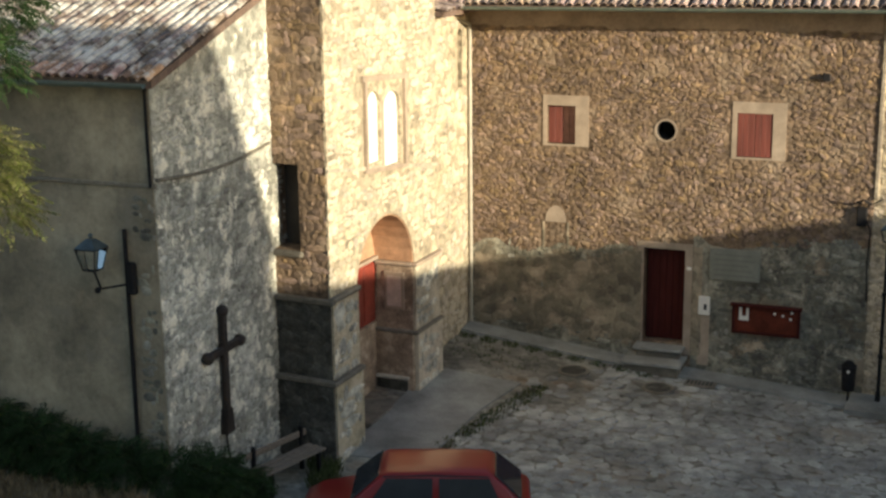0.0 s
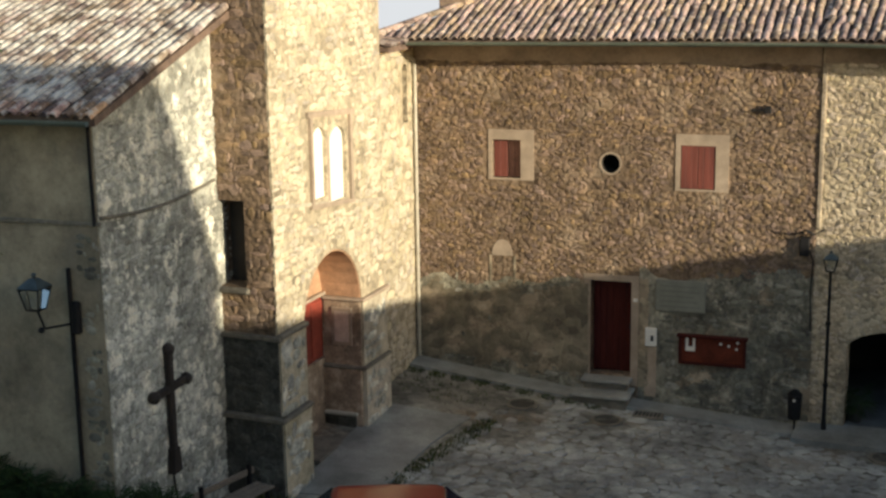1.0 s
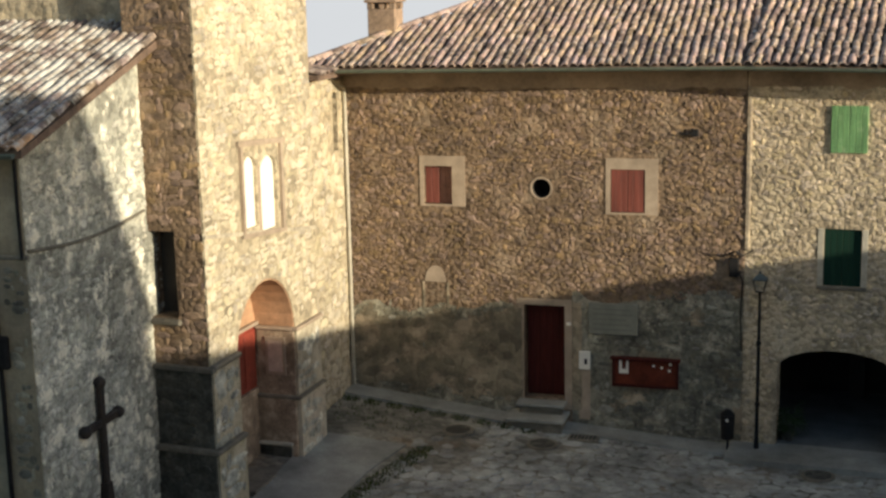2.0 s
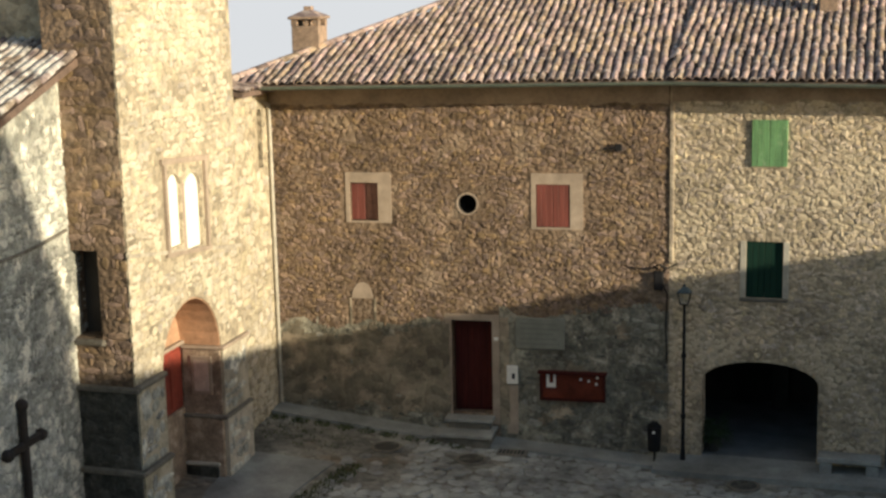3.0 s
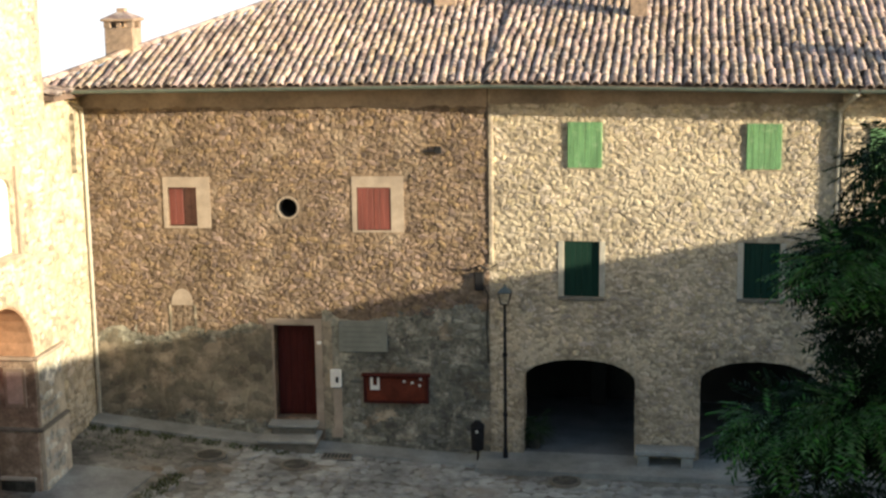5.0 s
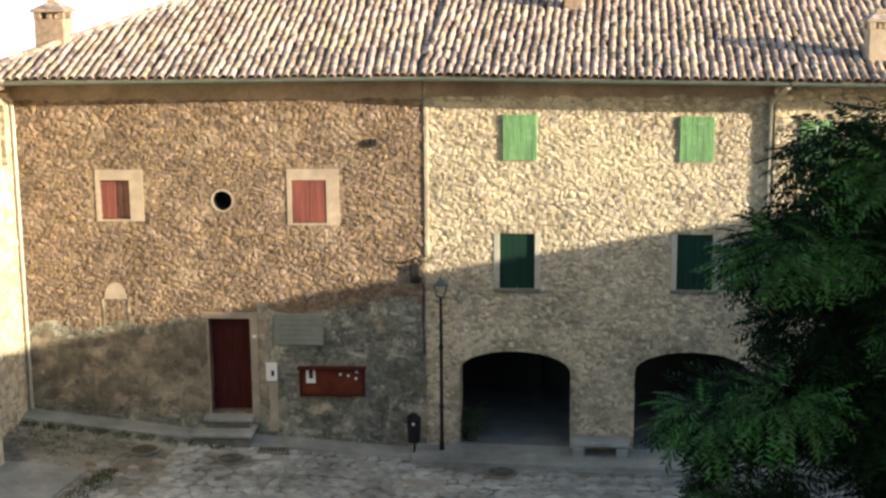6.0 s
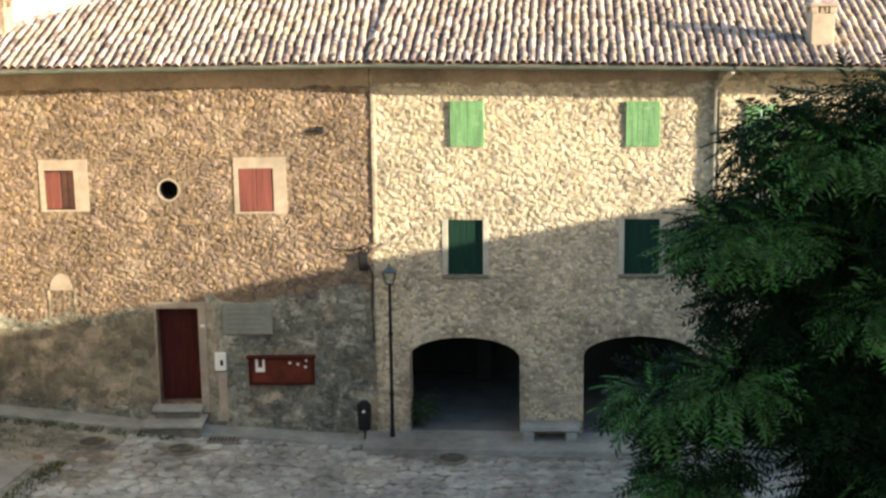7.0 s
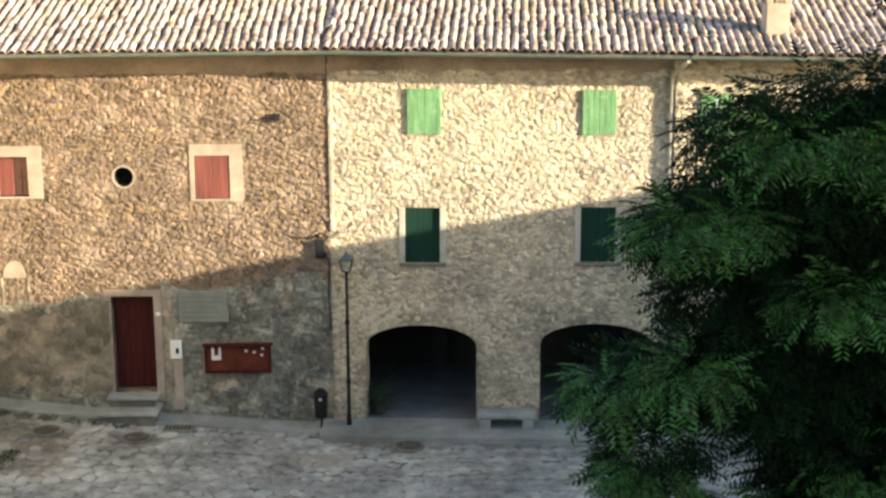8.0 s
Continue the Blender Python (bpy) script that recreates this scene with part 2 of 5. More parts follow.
def mesh_part(name, verts, faces, material, parent, label="", kind="", smooth=False):
    me = bpy.data.meshes.new(name)
    me.from_pydata(verts, [], faces)
    me.materials.append(material)
    if smooth:
        me.polygons.foreach_set("use_smooth", [True] * len(me.polygons))
    me.update()
    ob = new(name, me)
    ob.parent = parent
    return tagged(ob, label, kind=kind)


def box(bm, x0, x1, y0, y1, z0, z1, bevel=0.0, turn=None):
    m = Matrix.LocRotScale(((x0 + x1) / 2, (y0 + y1) / 2, (z0 + z1) / 2), turn, (x1 - x0, y1 - y0, z1 - z0))
    r = bmesh.ops.create_cube(bm, size=1, matrix=m)
    if bevel:
        es = list({e for v in r["verts"] for e in v.link_edges})
        bmesh.ops.bevel(bm, geom=es, offset=bevel, segments=1, affect="EDGES")
    return bm


def slab(*a, bevel=0.012):
    return box(bmesh.new(), *a, bevel=bevel)


def tube(bm, a, b, r0, r1=None, n=10):
    a, b = Vector(a), Vector(b)
    d = b - a
    m = Matrix.Translation((a + b) / 2) @ d.to_track_quat("Z", "Y").to_matrix().to_4x4()
    bmesh.ops.create_cone(bm, cap_ends=True, segments=n, radius1=r0, radius2=r0 if r1 is None else r1, depth=d.length, matrix=m)
    return bm


def sweep(pts_, r, n=8):
    """A bent round bar through points: one connected mesh."""
    bm = bmesh.new()
    pts_ = [Vector(p) for p in pts_]
    rows = []
    for k, p in enumerate(pts_):
        d = (pts_[min(k + 1, len(pts_) - 1)] - pts_[max(k - 1, 0)]).normalized()
        s_ = d.cross(Vector((0, 1, 0)) if abs(d.y) < 0.9 else Vector((1, 0, 0))).normalized()
        t_ = d.cross(s_)
        rows.append([bm.verts.new(p + r * (math.cos(6.2832 * q / n) * s_ + math.sin(6.2832 * q / n) * t_)) for q in range(n)])
    for a, b in zip(rows, rows[1:]):
        for q in range(n):
            bm.faces.new((a[q], a[(q + 1) % n], b[(q + 1) % n], b[q]))
    bm.faces.new(rows[0][::-1])
    bm.faces.new(rows[-1])
    bmesh.ops.recalc_face_normals(bm, faces=bm.faces)
    return bm


def arch_points(u0, u1, zs, rise, n=14):
    """Points of an arch from u1 down to u0, springing at zs."""
    c, h = (u0 + u1) / 2, (u1 - u0) / 2
    return [(c + h * math.cos(math.pi * i / n), zs + rise * math.sin(math.pi * i / n)) for i in range(n + 1)]


def wall_mesh(u0, u1, z0, z1, holes, thick):
    """A wall with holes right through it: front at y = 0, back at y = thick. holes: (u0, u1, z0, z1, rise); a rise
    rounds the top z1 - rise ... z1 to an arch."""
    bm = bmesh.new()
    us = sorted({u0, u1, *[h[0] for h in holes], *[h[1] for h in holes]})
    zs = sorted({z0, z1, *[h[2] for h in holes], *[h[3] for h in holes]})
    us = [u for u in us if u0 <= u <= u1]
    zs = [z for z in zs if z0 <= z <= z1]

    def solid(i, j):
        if not (0 <= i < len(us) - 1 and 0 <= j < len(zs) - 1):
            return False
        cu, cz = (us[i] + us[i + 1]) / 2, (zs[j] + zs[j + 1]) / 2
        return not any(h[0] < cu < h[1] and h[2] < cz < h[3] for h in holes)

    def quad(*p):
        bm.faces.new([bm.verts.new(q) for q in p])
    for i in range(len(us) - 1):
        for j in range(len(zs) - 1):
            if not solid(i, j):
                continue
            a, b, c, d = us[i], us[i + 1], zs[j], zs[j + 1]
            quad((a, 0, c), (b, 0, c), (b, 0, d), (a, 0, d))
            quad((a, thick, c), (a, thick, d), (b, thick, d), (b, thick, c))
            if not solid(i - 1, j):
                quad((a, 0, c), (a, 0, d), (a, thick, d), (a, thick, c))
            if not solid(i + 1, j):
                quad((b, 0, c), (b, thick, c), (b, thick, d), (b, 0, d))
            if not solid(i, j - 1):
                quad((a, 0, c), (a, thick, c), (b, thick, c), (b, 0, c))
            if not solid(i, j + 1):
                quad((a, 0, d), (b, 0, d), (b, thick, d), (a, thick, d))
    for h in holes:
        if h[4] > 0:
            pts = arch_points(h[0], h[1], h[3] - h[4], h[4])
            n = len(pts) - 1
            for y, flip in ((0, False), (thick, True)):
                for k in range(n):
                    (a, za), (b, zb) = pts[k], pts[k + 1]
                    f = [(a, y, za), (a, y, h[3]), (b, y, h[3]), (b, y, zb)]
                    quad(*(f if flip else f[::-1]))
            for k in range(n):
                (a, za), (b, zb) = pts[k], pts[k + 1]
                quad((a, 0, za), (a, thick, za), (b, thick, zb), (b, 0, zb))
    bmesh.ops.remove_doubles(bm, verts=bm.verts, dist=1e-5)
    bmesh.ops.recalc_face_normals(bm, faces=bm.faces)
    return bm


def in_hole(u, z, w, h, holes, pad=0.03):
    for o in holes:
        if o[0] - pad - w / 2 < u < o[1] + pad + w / 2 and o[2] - pad - h / 2 < z < o[3] + pad + h / 2:
            if o[4] > 0 and z > o[3] - o[4]:
                c, r = (o[0] + o[1]) / 2, (o[1] - o[0]) / 2
                if math.hypot((u - c) / (r + pad + w / 2), (z - (o[3] - o[4])) / (o[4] + pad + h / 2)) > 1.0:
                    continue
            return True
    return False


def stone_shape(rng, blocky):
    """A rubble stone in a box 1 wide (x), 1 high (z); it stands out by 1 towards -y. Eight corners round a raised face."""
    base, face = [], []
    for k in range(8):
        a = math.pi / 4 * k + math.pi / 8
        c, s = math.cos(a), math.sin(a)
        q = 0.5 / max(abs(c), abs(s)) ** blocky
        q *= rng.uniform(0.82, 1.2)
        base.append((c * q, 0.3, s * q))
        i = rng.uniform(0.62, 0.9)
        face.append((c * q * i, -rng.uniform(0.45, 1.2), s * q * i))
    v = base + face + [(rng.uniform(-0.1, 0.1), -1.15, rng.uniform(-0.1, 0.1))]
    f = [(k, (k + 1) % 8, 8 + (k + 1) % 8, 8 + k) for k in range(8)]
    f += [(8 + k, 8 + (k + 1) % 8, 16) for k in range(8)]
    return np.array(v), f


def masonry(parent, material, seed, u0, u1, z0, z1, holes=(), size=(0.2, 0.13), depth=0.03, blocky=0.85, keep=None,
            singles=None, limit=280, tilt=0.0, y0=0.0, loose=0.25):
    """Rubble stones on the face y = 0 of a wall. keep(u, z): share of stones that show. singles: (u0, u1, z0, z1), the stretch
    whose stones are parts of their own."""
    rng = random.Random(seed)
    shapes = [stone_shape(rng, blocky) for _ in range(10)]
    meshes = []
    for v, f in shapes:
        me = bpy.data.meshes.new("stone")
        me.from_pydata(v.tolist(), [], f)
        me.materials.append(material)
        meshes.append(me)
    verts, faces, count, made = [], [], 0, 0
    z = z0
    while z < z1:
        hrow = size[1] * rng.uniform(0.65, 1.4)
        u = u0 + rng.uniform(-0.05, 0.0)
        while u < u1:
            w = size[0] * rng.choice((0.4, 0.6, 0.8, 1.0, 1.2, 1.6, 2.1))
            h = hrow * rng.uniform(0.6, 1.25)
            cu = u + w / 2
            cz = z + hrow / 2 + rng.uniform(-loose, loose) * size[1] + 0.5 * size[1] * noise.noise(Vector((cu * 0.9, z * 0.8, seed)))
            u += w * 0.96
            if cu + w / 2 > u1 + 0.02 or cu - w / 2 < u0 - 0.03 or cz + h / 2 > z1 + 0.03:
                continue
            if in_hole(cu, cz, w, h, holes):
                continue
            if keep and rng.random() > keep(cu, cz):
                continue
            k = rng.randrange(10)
            dd = depth * rng.uniform(0.4, 1.3)
            a = rng.uniform(-0.1, 0.1) + tilt * rng.uniform(-1, 1)
            if singles and singles[0] < cu < singles[1] and singles[2] < cz < singles[3] and made < limit:
                ob = new("stone", meshes[k])
                ob.parent = parent
                ob.matrix_basis = Matrix.LocRotScale((cu, y0, cz), Euler((0, a, 0)), (w, dd, h))
                made += 1
                continue
            v = shapes[k][0] * (w, dd, h)
            c, s = math.cos(a), math.sin(a)
            x, zz = v[:, 0] * c + v[:, 2] * s + cu, -v[:, 0] * s + v[:, 2] * c + cz
            verts += list(zip(x, v[:, 1] + y0, zz))
            faces += [tuple(i + count for i in f) for f in shapes[k][1]]
            count += 17
        z += hrow * 0.97
    mesh_part("stonework", verts, faces, material, parent, kind="stuff")


def tile_shape(length=0.46, r0=0.082, r1=0.066, n=6):
    """A curved roof tile, running up along y from 0, its hollow side down."""
    v = []
    for y, r in ((0, r0), (length, r1)):
        for rr in (r, r - 0.016):
            for k in range(n + 1):
                a = math.pi * k / n
                v.append((-rr * math.cos(a), y, rr * math.sin(a) * 0.95))
    m = n + 1
    f = []
    for k in range(n):
        f.append((k, k + 1, 2 * m + k + 1, 2 * m + k))
        f.append((k + 1, k, m + k, m + k + 1))
    return v, f


TILE_V, TILE_F = tile_shape()


def tiled_roof(parent, columns, up, seed, limit=290, spacing=0.40, material=None, eave=None):
    """Rows of cover tiles. columns: (foot, length) from the eave upwards; up: unit vector of the slope in the local frame."""
    rng = random.Random(seed)
    material = material or M_TILE
    kinds = []
    for mt in (material, eave or material):
        me = bpy.data.meshes.new("roof_tile")
        me.from_pydata(TILE_V, [], TILE_F)
        me.materials.append(mt)
        kinds.append(me)
    up = Vector(up).normalized()
    side = Vector((0, 0, 1)).cross(up).normalized() * -1
    nrm = side.cross(up)
    rot = Matrix((side, up, nrm)).transposed().to_4x4()
    tv = np.array(TILE_V)
    verts, faces, made = [], [], 0
    for foot, length in columns:
        n = max(1, int(length / spacing))
        for k in range(n):
            p = Vector(foot) + up * (k * spacing + rng.uniform(-0.03, 0.03)) + side * rng.uniform(-0.02, 0.02) + nrm * (0.015 + rng.uniform(0, 0.015))
            m = Matrix.Translation(p) @ rot @ pose(0, 0, 0, 1.8, rng.uniform(-4, 4), rng.uniform(-3.5, 3.5))
            if k < 4 and made < limit:
                ob = new("roof_tile", kinds[k == 0])
                ob.parent = parent
                ob.matrix_basis = m
                made += 1
            else:
                a = np.array(m)
                c = len(verts)
                verts += (tv @ a[:3, :3].T + a[:3, 3]).tolist()
                faces += [tuple(i + c for i in f) for f in TILE_F]
    mesh_part("roof_tiles", verts, faces, material, parent, kind="stuff", smooth=True)


def prism(pts, lo, hi):
    """A solid between two copies of a polygon: pts at offset lo and hi (vectors)."""
    bm = bmesh.new()
    lo, hi = Vector(lo), Vector(hi)
    a = [bm.verts.new(Vector(p) + lo) for p in pts]
    b = [bm.verts.new(Vector(p) + hi) for p in pts]
    bm.faces.new(a[::-1])
    bm.faces.new(b)
    for k in range(len(pts)):
        bm.faces.new((a[k], a[(k + 1) % len(pts)], b[(k + 1) % len(pts)], b[k]))
    bmesh.ops.recalc_face_normals(bm, faces=bm.faces)
    return bm


def shutter(parent, u0, u1, z0, z1, y, material, boards=4, hinge=0.0):
    """One leaf of boards with two battens. hinge: degrees by which it is opened about u0."""
    m = Matrix.Translation((u0, y, 0)) @ pose(0, 0, 0, 0, 0, hinge)
    leaf = part("shutter_leaf", slab(0, u1 - u0, 0.012, 0.03, z0, z1, bevel=0.004), material, parent)
    leaf.matrix_basis = m
    w = (u1 - u0) / boards
    for k in range(boards):
        part("board", slab(k * w + 0.004, (k + 1) * w - 0.004, -0.012, 0.012, z0, z1, bevel=0.005), material, leaf)
    return leaf


# ---------------------------------------------------------------- ground
def lerp(x, xs, ys):
    return float(np.interp(x, xs, ys))


def ground_z(x, y):
    """The height of the sloping square."""
    near = lerp(x, (-14, -10, 0, 8), (0.2, 0.12, -0.35, -0.4))
    far = lerp(x, (-12, -10.4, -6, -2, 6), (0.6, 0.5, -0.02, -0.32, -0.3))
    w = min(1, max(0, (y - 20) / 8.4))
    z = near + (far - near) * w * w * (3 - 2 * w)
    z -= 0.35 * max(0.0, y - 42)
    bank = min(1, max(0, (-10.2 - x) / 1.0)) * min(1, max(0, (18.6 - y) / 1.2))
    return z + (1.25 - z) * bank * bank * (3 - 2 * bank)


def make_ground():
    xs = [-900, -300, -120, -60, -40, -30, -25, *np.arange(-20, 13, 0.4).tolist(), 16, 20, 30, 60, 120, 300, 900]
    ys = [-600, -200, -80, -40, -20, -10, 0, 6, *np.arange(10, 33, 0.4).tolist(), 36, 42, 50, 70, 120, 300, 900]
    v = []
    for y in ys:
        for x in xs:
            z = ground_z(x, y) + 0.02 * noise.noise(Vector((x * 1.3, y * 1.3, 0)))
            v.append((x, y, z))
    n = len(xs)
    f = [(j * n + i, j * n + i + 1, (j + 1) * n + i + 1, (j + 1) * n + i) for j in range(len(ys) - 1) for i in range(n - 1)]
    me = bpy.data.meshes.new("ground")
    me.from_pydata(v, [], f)
    me.materials.append(M_GROUND)
    me.polygons.foreach_set("use_smooth", [True] * len(f))
    ob = new("ground", me)
    return tagged(ob, "worn earth and stone ground of a sloping village square", "ground", kind="structure")


ground = make_ground()


def haze_backdrop():
    """The bright evening haze over the valley beyond the hilltop, far away."""
    m = bpy.data.materials.new("valley_haze")
    m.use_nodes = True
    nt = m.node_tree
    nt.nodes.remove(nt.nodes["Principled BSDF"])
    em = nt.nodes.new("ShaderNodeEmission")
    em.inputs["Color"].default_value, em.inputs["Strength"].default_value = (0.94, 0.97, 1.0, 1), 0.52
    nt.links.new(em.outputs[0], nt.nodes["Material Output"].inputs["Surface"])
    bm = bmesh.new()
    rows = []
    for k in range(25):
        a = radians(60 + 70 * k / 24)
        rows.append([bm.verts.new((800 * math.cos(a), 800 * math.sin(a), z)) for z in (-300, 60)])
    for p, q in zip(rows, rows[1:]):
        bm.faces.new((p[0], p[1], q[1], q[0]))
    me = bpy.data.meshes.new("backdrop")
    bm.to_mesh(me)
    bm.free()
    me.materials.append(m)
    return tagged(new("backdrop", me), "bright pale evening haze over the far valley", "backdrop", kind="structure")


haze_backdrop()

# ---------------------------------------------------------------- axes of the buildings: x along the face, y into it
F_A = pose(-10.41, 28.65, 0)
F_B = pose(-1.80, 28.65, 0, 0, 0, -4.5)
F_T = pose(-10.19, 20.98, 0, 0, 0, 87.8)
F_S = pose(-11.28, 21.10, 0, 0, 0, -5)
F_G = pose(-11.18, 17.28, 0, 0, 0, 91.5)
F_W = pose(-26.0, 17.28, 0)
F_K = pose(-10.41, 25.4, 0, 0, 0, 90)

# ---------------------------------------------------------------- the brown stone house
LEN_A = 8.61
house = thing("stone_house", F_A, "old rubble stone house with red shutters and tiled roof", "house")
W1 = (1.79, 2.42, 4.74, 5.57, 0)
W2 = (5.84, 6.56, 4.66, 5.57, 0)
OCU = (4.16, 4.58, 4.93, 5.34, 0)
DOOR = (3.97, 4.86, 0.52, 2.60, 0)
holes_a = [W1, W2, OCU, DOOR]
part("wall", wall_mesh(0, LEN_A, -0.8, 7.7, holes_a, 0.6), M_MORTAR_A, house)
back = part("inner_wall", slab(0.0, LEN_A, 1.6, 1.8, -0.8, 7.7), M_RECESS_SHADE, house)


def low_edge(u):
    """Where the brown rubble gives way to grey blocks and plaster."""
    return 2.3 + 0.085 * u + 0.4 * noise.noise(Vector((u * 0.9, 5.1, 0)))


def keep_a(u, z):
    if z > 7.22:
        return 0.0
    return 0.95 if z > low_edge(u) else 0.0


def keep_low(u, z):
    if z > low_edge(u) + 0.1:
        return 0.0
    if u < 5.3 and 0.75 - 0.07 * u < z:
        return 0.05
    return 0.92


def plaster_skin():
    """A ragged coat of plaster over the lower wall beside the door."""
    bm = bmesh.new()
    step = 0.1
    grid = {}
    nu, nz = int(LEN_A / step), int(3.6 / step)
    for i in range(nu):
        for j in range(nz):
            u, z = 0.03 + i * step, -0.2 + j * step
            ragged = 0.35 * noise.noise(Vector((u * 1.7, z * 1.7, 9)))
            if z > low_edge(u) - 0.25 + ragged or z < 0.62 - 0.07 * u + ragged * 0.8 or (u > 5.2 and noise.noise(Vector((u, z * 1.2, 2))) < 0.32):
                continue
            if 3.85 < u < 4.95 and z < 2.72:
                continue
            c = []
            for a, b in ((i, j), (i + 1, j), (i + 1, j + 1), (i, j + 1)):
                if (a, b) not in grid:
                    uu, zz = 0.03 + a * step, -0.2 + b * step
                    n = noise.noise(Vector((uu * 3, zz * 3, 4)))
                    grid[a, b] = bm.verts.new((uu + 0.04 * noise.noise(Vector((uu * 9, zz * 9, 1))), -0.014 - 0.008 * n, zz + 0.04 * noise.noise(Vector((uu * 9, zz * 9, 7)))))
                c.append(grid[a, b])
            bm.faces.new(c)
    left = set(bm.faces)
    islands = []
    while left:
        todo, isle = [left.pop()], []
        while todo:
            f = todo.pop()
            isle.append([tuple(v.co) for v in f.verts])
            for v in f.verts:
                for g in v.link_faces:
                    if g in left:
                        left.remove(g)
                        todo.append(g)
        islands.append(isle)
    bm.free()
    for isle in islands:
        if len(isle) < 4:
            continue
        b2 = bmesh.new()
        seen = {}
        for f in isle:
            for p in f:
                if p not in seen:
                    seen[p] = b2.verts.new(p)
            b2.faces.new([seen[p] for p in f])
        r = bmesh.ops.extrude_face_region(b2, geom=list(b2.faces))
        bmesh.ops.translate(b2, vec=(0, 0.03, 0), verts=[v for v in r["geom"] if isinstance(v, bmesh.types.BMVert)])
        bmesh.ops.recalc_face_normals(b2, faces=b2.faces)
        part("plaster_coat", b2, M_PLASTER_TAN, house, "flaking tan plaster coat")


plaster_skin()


def eave_band(parent, length, z0, z1, seed):
    """The strip of smoother plaster under the eaves, ragged along its lower edge."""
    n = int(length / 0.12)
    low = [z0 + 0.1 * noise.noise(Vector((k * 0.2, seed, 0))) + 0.05 * noise.noise(Vector((k * 0.9, seed, 4))) for k in range(n + 1)]
    us = [0.03 + (length - 0.06) * k / n for k in range(n + 1)]
    pts = [(u, 0, z) for u, z in zip(us, low)] + [(us[-1], 0, z1), (us[0], 0, z1)]
    return part("eave_plaster", prism(pts, (0, -0.022, 0), (0, 0.01, 0)), M_BAND, parent, "tan plaster strip under the eaves")


eave_band(house, LEN_A, 7.24, 7.68, 3)


def foot_band(u0, u1):
    """Grey mortar of the lower wall, up to the ragged edge of the brown rubble."""
    n = int((u1 - u0) / 0.1)
    us = [u0 + (u1 - u0) * k / n for k in range(n + 1)]
    pts = [(u, 0, low_edge(u) + 0.08 * noise.noise(Vector((u * 4, 1, 2)))) for u in us] + [(u1, 0, -0.7), (u0, 0, -0.7)]
    part("lower_mortar", prism(pts, (0, -0.007, 0), (0, 0.01, 0)), M_MORTAR_L, house, "grey lime mortar of the lower wall")


foot_band(0.02, 3.81)
foot_band(5.03, LEN_A - 0.01)
skip_a = [(1.66, 2.75, 4.66, 5.83, 0), (5.70, 6.87, 4.58, 5.84, 0), (4.08, 4.66, 4.85, 5.42, 0), (3.86, 5.3, -0.3, 2.72, 0),
          (5.36, 6.45, 2.0, 2.74, 0), (5.88, 7.32, 0.88, 1.62, 0), (1.68, 2.34, 2.4, 3.42, 0.33), (5.15, 5.46, 0.0, 1.7, 0)]

# window surrounds, shutters
def surround(parent, u0, u1, z0, z1, hole, proud=0.02):
    h = hole
    fr = bmesh.new()
    box(fr, u0, h[0], -proud, 0.02, z0, z1)
    box(fr, h[1], u1, -proud, 0.02, z0, z1)
    box(fr, h[0], h[1], -proud, 0.02, h[3], z1)
    box(fr, h[0], h[1], -proud, 0.02, z0, h[2])
    return part("window_frame", fr, M_TRIM, parent, "pale plaster surround")


def house_window(parent, hole, u0, u1, z0, z1):
    w = new("window")
    w.parent = parent
    surround(w, u0, u1, z0, z1, hole)
    return w


w1 = house_window(house, W1, 1.70, 2.71, 4.70, 5.79)
shutter(w1, 1.80, 2.10, 4.75, 5.56, 0.10, M_RED, 2)
shutter(w1, 2.11, 2.41, 4.75, 5.56, 0.12, M_RED_OLD, 2)
part("window_backing", slab(1.79, 2.42, 0.34, 0.36, 4.74, 5.57), M_PLASTER, w1)
w2 = house_window(house, W2, 5.74, 6.83, 4.62, 5.80)
shutter(w2, 5.85, 6.195, 4.67, 5.56, 0.008, M_RED, 3)
shutter(w2, 6.205, 6.55, 4.67, 5.56, 0.008, M_RED, 3)

# oculus: ring of plaster round a dark opening
def ring(cu, cz, r0, r1, y0, y1, n=28):
    bm = bmesh.new()
    rows = []
    for k in range(n):
        a = 2 * math.pi * k / n
        c, s = math.cos(a), math.sin(a)
        rows.append([bm.verts.new((cu + r * c, y, cz + r * s)) for r, y in ((r0, y1), (r0, y0), (r1, y0), (r1, 0.02))])
    for k in range(n):
        a, b = rows[k], rows[(k + 1) % n]
        for j in range(3):
            bm.faces.new((a[j], a[j + 1], b[j + 1], b[j]))
    bmesh.ops.recalc_face_normals(bm, faces=bm.faces)
    return bm


ocu = part("round_window", ring(4.37, 5.135, 0.205, 0.245, -0.015, 0.04), M_TRIM, house, "round opening with plaster ring")

# the opening's inner shade is put into the reveal's colour
part("round_reveal", ring(4.37, 5.135, 0.204, 0.3, 0.03, 0.58), M_RECESS_SHADE, house)

# door with stone steps
door = new("door")
door.parent = house
part("door_leaf", slab(3.99, 4.84, 0.29, 0.33, 0.53, 2.58), M_RED_DOOR, door)
for k in range(6):
    part("board", slab(3.995 + k * 0.141, 3.995 + (k + 1) * 0.141 - 0.004, 0.27, 0.29, 0.54, 2.57, bevel=0.005), M_RED_DOOR, door)
part("door_handle", tube(bmesh.new(), (4.78, 0.25, 1.5), (4.78, 0.25, 1.62), 0.012), M_IRON, door)
dj = bmesh.new()
box(dj, 3.82, 3.97, -0.012, 0.05, 0.3, 2.74)
box(dj, 4.86, 5.02, -0.012, 0.05, 0.3, 2.74)
box(dj, 3.97, 4.86, -0.012, 0.05, 2.60, 2.74)
